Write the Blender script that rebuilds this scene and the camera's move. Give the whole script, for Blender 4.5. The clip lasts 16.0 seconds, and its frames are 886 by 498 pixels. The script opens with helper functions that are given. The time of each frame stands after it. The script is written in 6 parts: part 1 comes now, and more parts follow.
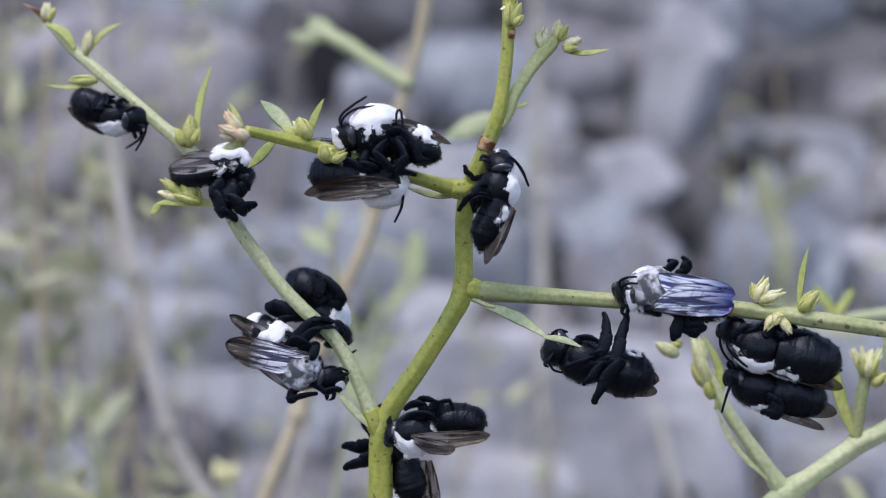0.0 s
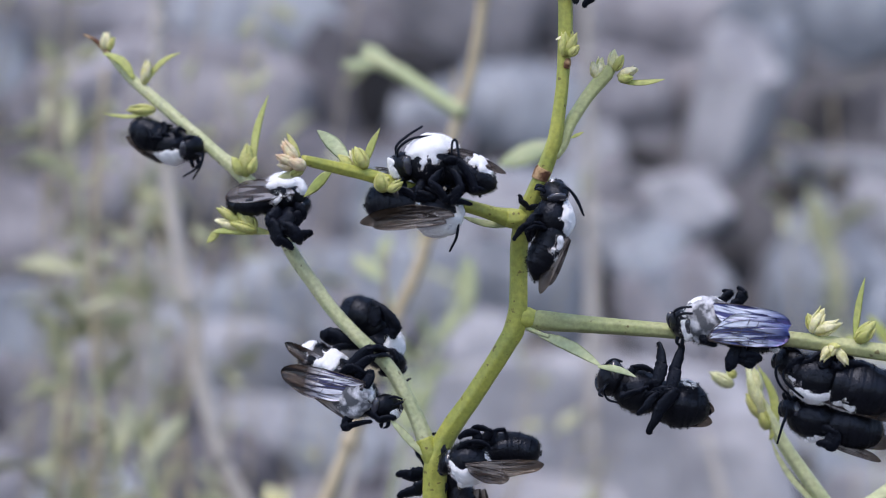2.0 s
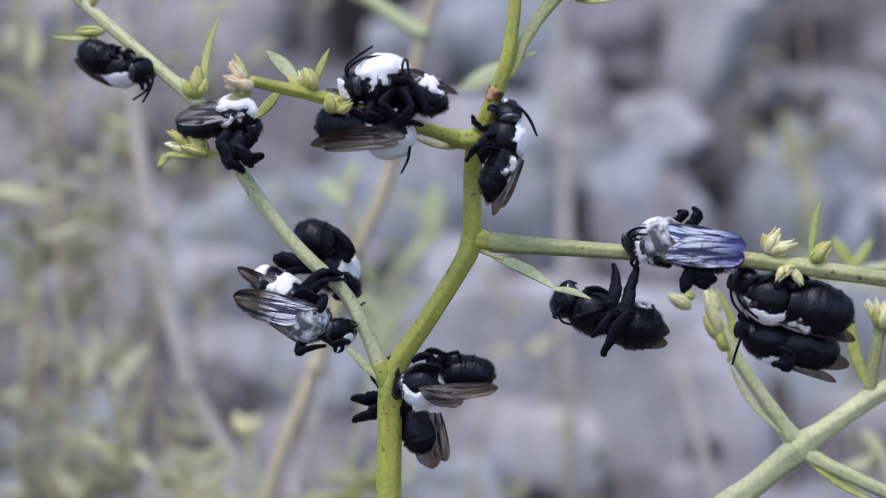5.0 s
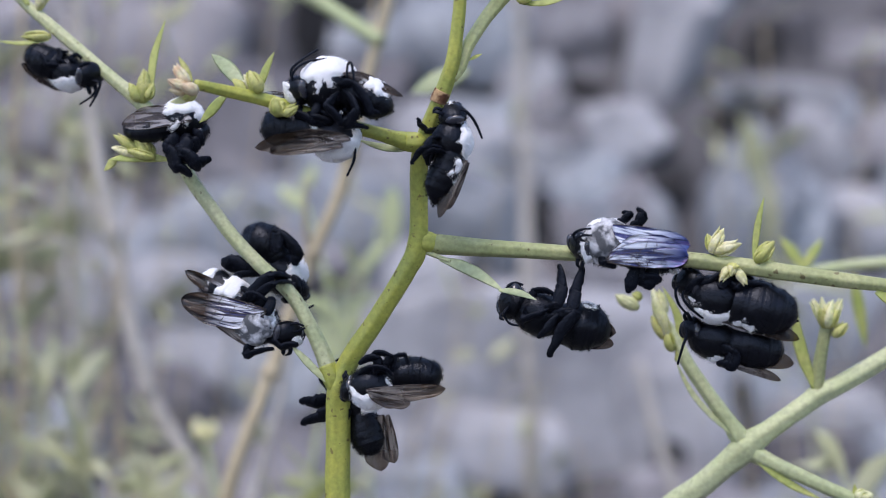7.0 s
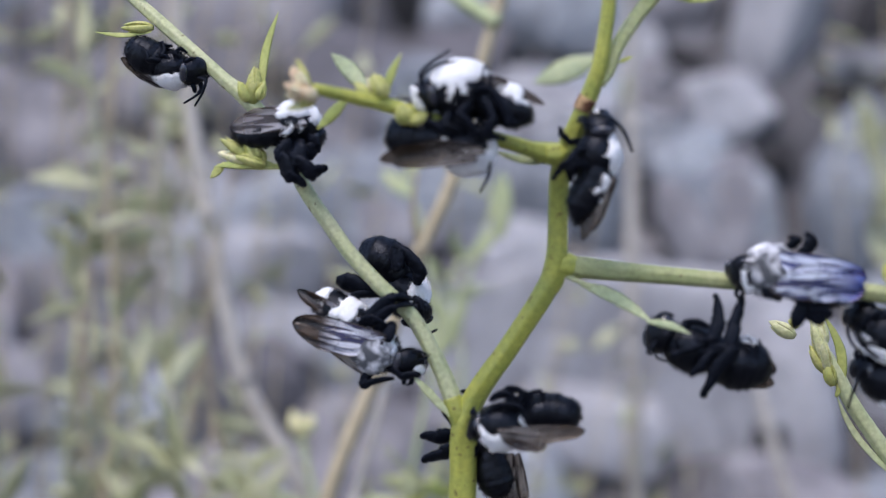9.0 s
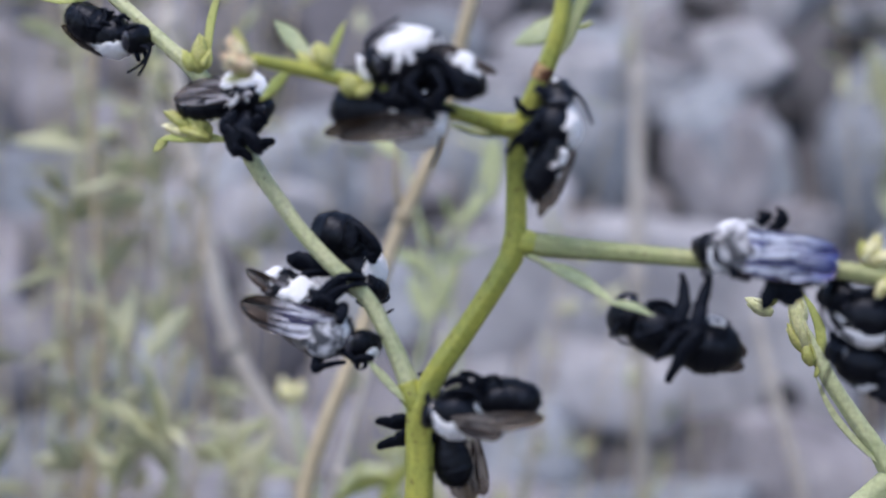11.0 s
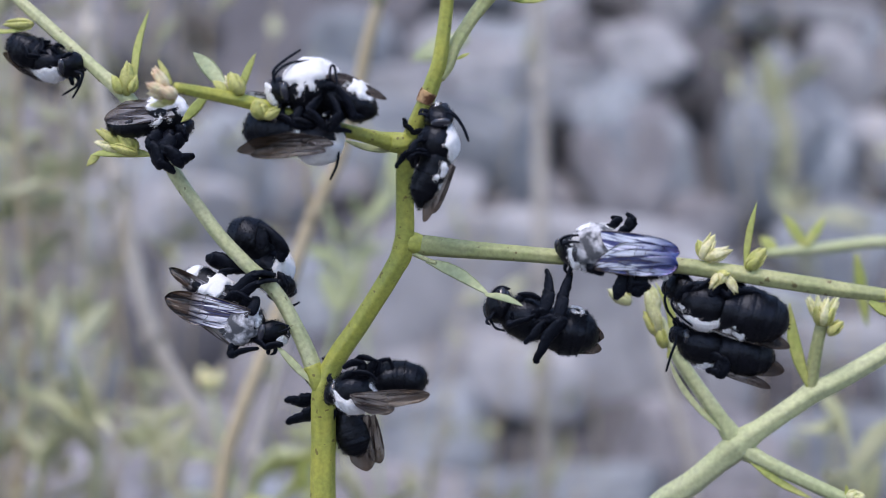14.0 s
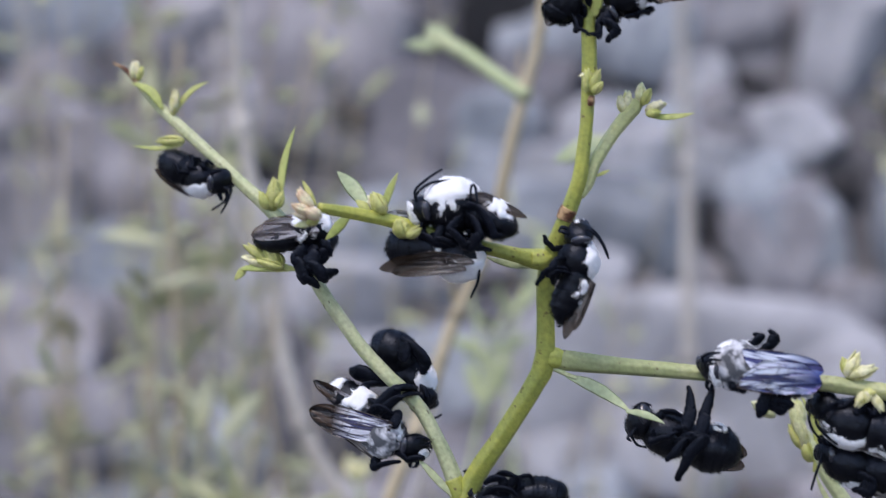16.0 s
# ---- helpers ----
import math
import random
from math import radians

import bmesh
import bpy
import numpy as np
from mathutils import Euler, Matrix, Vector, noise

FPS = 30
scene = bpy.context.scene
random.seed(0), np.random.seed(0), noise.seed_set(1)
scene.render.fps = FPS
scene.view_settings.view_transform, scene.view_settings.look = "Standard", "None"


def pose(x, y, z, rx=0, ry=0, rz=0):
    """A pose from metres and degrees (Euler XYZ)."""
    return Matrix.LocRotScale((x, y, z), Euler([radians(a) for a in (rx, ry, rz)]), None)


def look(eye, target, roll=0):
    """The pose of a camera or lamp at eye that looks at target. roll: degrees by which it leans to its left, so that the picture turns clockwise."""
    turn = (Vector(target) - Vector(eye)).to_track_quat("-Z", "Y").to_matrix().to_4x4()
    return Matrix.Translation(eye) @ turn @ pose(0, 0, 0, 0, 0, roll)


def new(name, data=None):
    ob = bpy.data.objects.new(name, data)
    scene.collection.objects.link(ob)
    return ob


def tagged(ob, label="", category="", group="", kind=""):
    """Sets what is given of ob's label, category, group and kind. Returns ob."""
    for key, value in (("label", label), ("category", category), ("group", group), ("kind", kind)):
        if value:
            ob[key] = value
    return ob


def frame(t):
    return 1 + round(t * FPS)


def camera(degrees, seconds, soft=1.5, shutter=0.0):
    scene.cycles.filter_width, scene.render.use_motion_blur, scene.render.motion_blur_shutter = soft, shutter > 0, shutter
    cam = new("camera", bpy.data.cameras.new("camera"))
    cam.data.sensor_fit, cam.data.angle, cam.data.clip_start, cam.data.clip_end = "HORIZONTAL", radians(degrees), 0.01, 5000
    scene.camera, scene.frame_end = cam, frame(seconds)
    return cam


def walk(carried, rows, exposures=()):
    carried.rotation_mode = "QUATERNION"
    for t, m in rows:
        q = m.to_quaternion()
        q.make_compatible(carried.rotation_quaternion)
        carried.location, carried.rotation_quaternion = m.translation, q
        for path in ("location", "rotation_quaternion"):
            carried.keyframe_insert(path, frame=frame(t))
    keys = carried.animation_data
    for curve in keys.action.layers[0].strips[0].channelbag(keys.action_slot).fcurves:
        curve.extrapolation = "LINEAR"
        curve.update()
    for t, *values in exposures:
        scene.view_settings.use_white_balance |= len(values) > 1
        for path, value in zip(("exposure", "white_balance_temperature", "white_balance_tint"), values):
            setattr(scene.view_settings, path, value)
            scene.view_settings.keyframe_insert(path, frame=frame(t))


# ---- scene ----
# ---- camera ----
cam = camera(30.0, 16.0, soft=0.95, shutter=0.25)
PATH = [
    (0, (0.01603, -0.20170, -0.01612), (-0.00310, -0.00353, 0.00290), 0.26),
    (0.5, (0.01554, -0.20172, -0.01534), (-0.00745, -0.00401, 0.00419), 0.23),
    (1, (0.01481, -0.20219, -0.01585), (-0.01255, -0.00521, 0.00532), 0.55),
    (1.5, (0.01639, -0.20223, -0.01507), (-0.00984, -0.00520, 0.00717), 0.46),
    (2, (0.01536, -0.20243, -0.01573), (-0.00962, -0.00522, 0.00628), 0.65),
    (2.5, (0.01631, -0.20137, -0.01523), (-0.00728, -0.00393, 0.00620), 0.33),
    (3, (0.01860, -0.19962, -0.01471), (-0.00432, -0.00194, 0.00530), 0.10),
    (3.5, (0.01814, -0.19947, -0.01526), (-0.00594, -0.00171, 0.00234), 0.14),
    (3.7, (0.01824, -0.19927, -0.01584), (-0.00545, -0.00140, 0.00112), 0.08),
    (5.8, (0.01880, -0.19994, -0.01623), (-0.00364, -0.00159, -0.00372), 0.22),
    (6, (0.02047, -0.19970, -0.01578), (-0.00123, -0.00128, -0.00318), 0.05),
    (6.5, (0.02099, -0.20001, -0.01632), (0.00120, -0.00143, -0.00316), -0.08),
    (7, (0.02118, -0.20011, -0.01668), (0.00220, -0.00151, -0.00262), -0.21),
    (7.5, (0.02108, -0.19882, -0.01682), (0.00213, -0.00018, -0.00320), -0.05),
    (8, (0.01733, -0.19416, -0.01376), (-0.00814, 0.00370, 0.00057), 0.25),
    (8.5, (0.01365, -0.18734, -0.01159), (-0.01752, 0.00992, -0.00074), 0.71),
    (9, (0.01318, -0.18106, -0.00860), (-0.01600, 0.01658, 0.00073), 0.90),
    (9.5, (0.01616, -0.17650, -0.00470), (-0.01175, 0.02128, 0.00558), 0.81),
    (10, (0.01611, -0.17100, -0.00398), (-0.01270, 0.02682, 0.00194), 0.60),
    (10.2, (0.01844, -0.17047, -0.00582), (-0.01374, 0.02686, -0.00065), 0.56),
    (12.3, (0.01952, -0.17702, -0.00441), (-0.00994, 0.02080, -0.00429), 0.62),
    (12.5, (0.02032, -0.18075, -0.00496), (-0.00787, 0.01726, -0.00514), 0.38),
    (13, (0.02186, -0.18785, -0.00584), (-0.00375, 0.01049, -0.00343), 0.24),
    (13.5, (0.02403, -0.19362, -0.00546), (0.00059, 0.00490, 0.00073), 0.00),
    (14, (0.02547, -0.19673, -0.00469), (0.00346, 0.00204, -0.00233), 0.17),
    (14.5, (0.02813, -0.19771, -0.00256), (0.00640, 0.00109, -0.00019), -0.11),
    (15, (0.02872, -0.19621, -0.00086), (0.00422, 0.00227, 0.00100), -0.14),
    (15.5, (0.02914, -0.19667, 0.00031), (-0.00438, 0.00047, 0.00367), -0.10),
    (16, (0.02669, -0.19802, 0.00080), (-0.01313, -0.00232, 0.01145), 0.27),
]
EXPOSURES = [(0.0, 0.66, 6480, 18), (16.0, 0.66, 6480, 18)]
walk(cam, [(t, look(eye, target, roll)) for t, eye, target, roll in PATH], EXPOSURES)
cam.data.dof.use_dof = True
cam.data.dof.focus_distance = 0.200
cam.data.dof.aperture_fstop = 17.0

# ---- light: open shade under a bright hazy sky ----
SUN_ELEVATION, SUN_TURN = 58.0, 200.0
world = bpy.data.worlds.new("sky")
scene.world = world
world.use_nodes = True
wn = world.node_tree
sky = wn.nodes.new("ShaderNodeTexSky")
sky.sky_type = "NISHITA"
sky.sun_disc = False
sky.sun_elevation = radians(SUN_ELEVATION)
sky.sun_rotation = radians(SUN_TURN)
wn.links.new(sky.outputs[0], wn.nodes["Background"].inputs[0])
wn.nodes["Background"].inputs[1].default_value = 0.15
lamp = bpy.data.lights.new("sun", "SUN")
lamp.energy, lamp.angle, lamp.color = 1.2, radians(25), (1.0, 0.95, 0.88)
sun = new("sun", lamp)
sun.matrix_world = look((-0.3, -0.8, 1.6), (0, 0, 0))

# ---- materials ----
MM = 0.001


def material(name, colour, second, rough=0.6, scale=300.0, fine=2500.0, bump=0.15, sheen=0.0, coat=0.0, subsurface=0.0,
             island=False, low=0.35, high=0.65, speck=None, gloss=0.5, vary_by=0.2, sheen_tint=None):
    """Two colours mixed by a coarse and a fine noise, with a fine relief. Scales are per metre."""
    m = bpy.data.materials.new(name)
    m.use_nodes = True
    n, k = m.node_tree.nodes, m.node_tree.links
    b = n["Principled BSDF"]
    where = n.new("ShaderNodeTexCoord")
    coarse, grain = n.new("ShaderNodeTexNoise"), n.new("ShaderNodeTexNoise")
    coarse.inputs["Scale"].default_value, grain.inputs["Scale"].default_value = scale, fine
    coarse.inputs["Detail"].default_value, grain.inputs["Detail"].default_value = 4, 3
    for x in (coarse, grain):
        k.new(where.outputs["Object"], x.inputs["Vector"])
    ramp = n.new("ShaderNodeMapRange")
    ramp.inputs[1].default_value, ramp.inputs[2].default_value = low, high
    k.new(coarse.outputs["Fac"], ramp.inputs[0])
    mix = n.new("ShaderNodeMix")
    mix.data_type = "RGBA"
    mix.inputs["A"].default_value, mix.inputs["B"].default_value = (*colour, 1), (*second, 1)
    k.new(ramp.outputs[0], mix.inputs["Factor"])
    tone = n.new("ShaderNodeMix")
    tone.data_type, tone.blend_type = "RGBA", "MULTIPLY"
    tone.inputs["Factor"].default_value = 1.0
    lift = n.new("ShaderNodeMapRange")
    lift.inputs[1].default_value, lift.inputs[2].default_value = 0.3, 0.7
    lift.inputs[3].default_value, lift.inputs[4].default_value = 0.82, 1.15
    k.new(grain.outputs["Fac"], lift.inputs[0])
    k.new(mix.outputs["Result"], tone.inputs["A"])
    k.new(lift.outputs[0], tone.inputs["B"])
    last = tone
    if speck:
        spots, edge, stain = n.new("ShaderNodeTexNoise"), n.new("ShaderNodeMapRange"), n.new("ShaderNodeMix")
        spots.inputs["Scale"].default_value, spots.inputs["Detail"].default_value = speck[0], 2
        k.new(where.outputs["Object"], spots.inputs["Vector"])
        edge.inputs[1].default_value, edge.inputs[2].default_value, edge.inputs[4].default_value = speck[1], speck[1] + 0.05, 0.75
        k.new(spots.outputs["Fac"], edge.inputs[0])
        stain.data_type = "RGBA"
        stain.inputs["B"].default_value = (*speck[2], 1)
        k.new(edge.outputs[0], stain.inputs["Factor"])
        k.new(tone.outputs["Result"], stain.inputs["A"])
        last = stain
    vary = n.new("ShaderNodeHueSaturation")
    if island:
        pick = n.new("ShaderNodeNewGeometry").outputs["Random Per Island"]
    else:
        pick = n.new("ShaderNodeObjectInfo").outputs["Random"]
    spread = n.new("ShaderNodeMapRange")
    spread.inputs[3].default_value, spread.inputs[4].default_value = 1 - vary_by, 1 + vary_by
    b.inputs["Specular IOR Level"].default_value = gloss
    if sheen_tint:
        b.inputs["Specular Tint"].default_value = (*sheen_tint, 1)
    k.new(pick, spread.inputs[0])
    k.new(spread.outputs[0], vary.inputs["Value"])
    k.new(last.outputs["Result"], vary.inputs["Color"])
    k.new(vary.outputs[0], b.inputs["Base Color"])
    rise = n.new("ShaderNodeBump")
    rise.inputs["Strength"].default_value, rise.inputs["Distance"].default_value = bump, 0.3 / fine
    k.new(grain.outputs["Fac"], rise.inputs["Height"])
    k.new(rise.outputs[0], b.inputs["Normal"])
    b.inputs["Roughness"].default_value = rough
    b.inputs["Sheen Weight"].default_value = sheen
    b.inputs["Coat Weight"].default_value = coat
    b.inputs["Coat Roughness"].default_value = 0.25
    b.inputs["Subsurface Weight"].default_value = subsurface
    b.inputs["Subsurface Radius"].default_value = (0.0006, 0.0008, 0.0002)
    return m


def wing_material(name, root, tip, film, fold_shade=(0.16, 0.16, 0.22), solid=0.82, reach=(-0.0050, -0.0085)):
    """A thin membrane, clear and pale at its root and smoky at its tip, with fine lengthwise folds, their glints and
    shading also put into the colour, and the colours of a thin film.
    """
    m = bpy.data.materials.new(name)
    m.use_nodes = True
    n, k = m.node_tree.nodes, m.node_tree.links
    b = n["Principled BSDF"]
    where, apart, along = n.new("ShaderNodeTexCoord"), n.new("ShaderNodeSeparateXYZ"), n.new("ShaderNodeMapRange")
    k.new(where.outputs["Object"], apart.inputs[0])
    along.inputs[1].default_value, along.inputs[2].default_value = reach
    k.new(apart.outputs[0], along.inputs[0])
    tint = n.new("ShaderNodeMix")
    tint.data_type = "RGBA"
    tint.inputs["A"].default_value, tint.inputs["B"].default_value = (*root, 1), (*tip, 1)
    k.new(along.outputs[0], tint.inputs["Factor"])
    stretch, folds = n.new("ShaderNodeMapping"), n.new("ShaderNodeTexNoise")
    stretch.inputs["Scale"].default_value = (150, 1900, 300)
    folds.inputs["Scale"].default_value, folds.inputs["Detail"].default_value = 1.0, 3
    folds.inputs["Distortion"].default_value = 0.7
    k.new(where.outputs["Object"], stretch.inputs["Vector"])
    k.new(stretch.outputs[0], folds.inputs["Vector"])
    # streaks of glint and fold shading painted into the base colour
    ridge, dim, skin = n.new("ShaderNodeMapRange"), n.new("ShaderNodeMix"), n.new("ShaderNodeMix")
    ridge.inputs[1].default_value, ridge.inputs[2].default_value = 0.455, 0.51
    k.new(folds.outputs["Fac"], ridge.inputs[0])
    dim.data_type, dim.blend_type = "RGBA", "MULTIPLY"
    dim.inputs["Factor"].default_value = 1.0
    dim.inputs["B"].default_value = (*fold_shade, 1)
    skin.data_type = "RGBA"
    k.new(tint.outputs["Result"], dim.inputs["A"])
    k.new(dim.outputs["Result"], skin.inputs["A"])
    k.new(tint.outputs["Result"], skin.inputs["B"])
    k.new(ridge.outputs[0], skin.inputs["Factor"])
    k.new(skin.outputs["Result"], b.inputs["Base Color"])
    b.inputs["Roughness"].default_value = 0.25
    b.inputs["IOR"].default_value = 1.56
    b.inputs["Thin Film Thickness"].default_value = film
    b.inputs["Thin Film IOR"].default_value = 1.75
    clear, both = n.new("ShaderNodeBsdfTransparent"), n.new("ShaderNodeMixShader")
    clear.inputs[0].default_value = (0.70, 0.62, 0.55, 1)
    share = n.new("ShaderNodeMapRange")
    share.inputs[3].default_value, share.inputs[4].default_value = min(0.96, solid + 0.14), solid
    k.new(along.outputs[0], share.inputs[0])
    k.new(share.outputs[0], both.inputs[0])
    k.new(clear.outputs[0], both.inputs[1])
    k.new(b.outputs[0], both.inputs[2])
    bump = n.new("ShaderNodeBump")
    bump.inputs["Strength"].default_value, bump.inputs["Distance"].default_value = 1.0, 0.0004
    k.new(folds.outputs["Fac"], bump.inputs["Height"])
    k.new(bump.outputs[0], b.inputs["Normal"])
    k.new(both.outputs[0], n["Material Output"].inputs[0])
    return m


BROWN = (0.10, 0.06, 0.02)
STEM = material("green_stem", (0.46, 0.46, 0.085), (0.35, 0.385, 0.08), 0.5, 260, 1800, 0.3, subsurface=0.1, speck=(900, 0.645, BROWN), vary_by=0.05)
TWIG = material("grey_green_twig", (0.57, 0.58, 0.33), (0.45, 0.49, 0.26), 0.55, 260, 1800, 0.3, subsurface=0.1, speck=(1000, 0.665, BROWN), vary_by=0.05)
OLIVE_TWIG = material("olive_twig", (0.43, 0.44, 0.21), (0.30, 0.335, 0.145), 0.55, 260, 1800, 0.35, subsurface=0.1, speck=(1000, 0.655, BROWN), vary_by=0.05)
PALE_STEM = material("pale_green_stem", (0.53, 0.56, 0.32), (0.43, 0.48, 0.25), 0.55, 100, 1500, 0.1, subsurface=0.1, vary_by=0.05)
LIGHT_TWIG = material("light_twig", (0.62, 0.62, 0.30), (0.50, 0.53, 0.22), 0.55, 200, 1600, 0.3, subsurface=0.1, speck=(1000, 0.68, BROWN), vary_by=0.05)
LEAF = material("narrow_leaf", (0.36, 0.42, 0.10), (0.48, 0.49, 0.15), 0.5, 300, 1500, 0.15, subsurface=0.1, vary_by=0.1)
BLUE_LEAF = material("grey_green_leaf", (0.31, 0.37, 0.20), (0.42, 0.46, 0.25), 0.5, 300, 1500, 0.15, subsurface=0.1, vary_by=0.1)
BUD = material("flower_bud", (0.58, 0.56, 0.20), (0.41, 0.43, 0.11), 0.5, 700, 2500, 0.15, subsurface=0.1, vary_by=0.12)
WHITE_BUD = material("opening_bud", (0.82, 0.77, 0.50), (0.60, 0.57, 0.23), 0.5, 700, 2500, 0.15, subsurface=0.1, vary_by=0.1)
PALE_BUD = material("pale_green_bud", (0.74, 0.72, 0.42), (0.56, 0.57, 0.25), 0.5, 700, 2500, 0.15, subsurface=0.1, vary_by=0.1)
ROSE_BUD = material("rosy_bud", (0.80, 0.73, 0.46), (0.68, 0.44, 0.27), 0.5, 600, 2500, 0.15, subsurface=0.1, vary_by=0.12)
SCAR = material("brown_scar", (0.11, 0.04, 0.015), (0.50, 0.32, 0.16), 0.75, 800, 3000, 0.6, low=0.45, high=0.6)
BLACK = material("black_cuticle", (0.002, 0.0022, 0.0032), (0.0045, 0.0048, 0.0075), 0.36, 500, 4000, 0.9, gloss=0.34, sheen_tint=(0.74, 0.82, 1.0))
LEG_BLACK = material("black_leg", (0.003, 0.0034, 0.006), (0.006, 0.0068, 0.012), 0.5, 500, 3500, 1.0, gloss=0.21, sheen_tint=(0.68, 0.8, 1.0))
BLACK_HAIR = material("black_hair", (0.002, 0.002, 0.0028), (0.004, 0.004, 0.005), 0.6, 500, 5000, 0.0, island=True, gloss=0.10, sheen_tint=(0.6, 0.7, 1.0))
WHITE = material("white_fur", (0.95, 0.95, 0.95), (0.88, 0.88, 0.90), 0.9, 900, 9000, 0.4, sheen=0.3, vary_by=0.05)
WHITE_HAIR = material("white_hair", (0.95, 0.95, 0.95), (0.90, 0.90, 0.92), 0.8, 700, 5000, 0.0, sheen=0.2, island=True)
GREY = material("grey_fur", (0.07, 0.075, 0.085), (0.60, 0.60, 0.63), 0.85, 700, 7000, 0.9, sheen=0.2, low=0.42, high=0.60)
EYE = material("compound_eye", (0.02, 0.022, 0.032), (0.035, 0.036, 0.048), 0.22, 900, 9000, 0.3, coat=0.8)
WING = wing_material("smoky_wing", (0.31, 0.28, 0.26), (0.055, 0.036, 0.022), 0, (0.13, 0.11, 0.11), solid=0.50, reach=(-0.0025, -0.0068))
CLEAR_WING = wing_material("clear_wing", (0.62, 0.62, 0.66), (0.34, 0.33, 0.35), 0, (0.10, 0.10, 0.13), solid=0.34, reach=(-0.0030, -0.0085))
STREAK_WING = wing_material("streaked_wing", (0.78, 0.78, 0.86), (0.06, 0.035, 0.022), 0, (0.035, 0.035, 0.11), reach=(-0.0052, -0.0078))
# the sky's blue reflection is put into the tip colour, besides the thin film
BLUE_WING = wing_material("blue_sheen_wing", (0.78, 0.82, 0.90), (0.045, 0.075, 0.27), 330, (0.07, 0.08, 0.18), reach=(-0.0042, -0.0090))
VEIN = material("wing_vein", (0.03, 0.022, 0.02), (0.05, 0.035, 0.03), 0.4, 500, 4000, 0.1)
DRY = material("dry_stalk", (0.37, 0.30, 0.18), (0.50, 0.42, 0.28), 0.7, 60, 700, 0.3)
GREY_DRY = material("weathered_stalk", (0.44, 0.40, 0.35), (0.56, 0.52, 0.46), 0.7, 60, 700, 0.3)
WEED = material("weed_leaf", (0.35, 0.365, 0.19), (0.50, 0.495, 0.32), 0.6, 90, 700, 0.2, island=True)
GREY_LEAF = material("grey_weed_leaf", (0.42, 0.48, 0.25), (0.52, 0.55, 0.31), 0.6, 90, 700, 0.2)
STONE = material("blue_grey_stone", (0.19, 0.205, 0.23), (0.385, 0.405, 0.43), 0.75, 32, 160, 0.8, vary_by=0.25)
GREY_STONE = material("violet_grey_stone", (0.17, 0.16, 0.17), (0.37, 0.35, 0.36), 0.8, 28, 150, 0.8, vary_by=0.25)
DARK_STONE = material("dark_violet_stone", (0.085, 0.08, 0.09), (0.17, 0.16, 0.17), 0.8, 10, 120, 0.5, vary_by=0.28)
PALE_STONE = material("pale_violet_stone", (0.29, 0.285, 0.30), (0.48, 0.47, 0.48), 0.8, 24, 150, 0.5, vary_by=0.1)
# near-black colour stands in for the deep shadow in gaps between stones
SHADOW_STONE = material("gap_shadow_stone", (0.018, 0.017, 0.018), (0.04, 0.037, 0.038), 0.8, 10, 120, 0.5)
SOIL = material("stony_soil", (0.055, 0.053, 0.056), (0.13, 0.125, 0.13), 0.9, 14, 160, 0.8)


# ---- mesh helpers ----
def mesh_of(name, verts, faces, mat, smooth=True):
    me = bpy.data.meshes.new(name)
    me.from_pydata([tuple(v) for v in verts], [], [tuple(f) for f in faces])
    me.validate()
    me.materials.append(mat)
    if smooth:
        me.polygons.foreach_set("use_smooth", [True] * len(me.polygons))
    me.update()
    return me


def part(name, shape, mat, parent=None, label="", smooth=True):
    """One mesh object of (verts, faces), under its thing."""
    ob = new(name, mesh_of(name, shape[0], shape[1], mat, smooth))
    ob.parent = parent
    if label:
        tagged(ob, label)
    return ob


def joined(shapes):
    verts, faces = [], []
    for v, f in shapes:
        base = len(verts)
        verts.extend(v)
        faces.extend([tuple(i + base for i in q) for q in f])
    return verts, faces


def spline(points, values, steps):
    """Points of a smooth curve through the given ones, with the values that go with them."""
    p, r = np.array(points, float), np.array(values, float)
    leg = np.linalg.norm(np.diff(p, axis=0), axis=1) + 1e-9
    way = np.diff(p, axis=0) / leg[:, None]
    turn = np.vstack([way[:1], way[:-1] + way[1:], way[-1:]])
    turn /= np.linalg.norm(turn, axis=1)[:, None] + 1e-9
    out, rad = [], []
    for i in range(len(p) - 1):
        for s in range(steps):
            u = s / steps
            a, b = 2 * u ** 3 - 3 * u * u + 1, u ** 3 - 2 * u * u + u
            c, d = -2 * u ** 3 + 3 * u * u, u ** 3 - u * u
            out.append(a * p[i] + b * leg[i] * turn[i] + c * p[i + 1] + d * leg[i] * turn[i + 1])
            rad.append(r[i] * (1 - u) + r[i + 1] * u)
    return np.array(out + [p[-1]]), np.array(rad + [r[-1]])


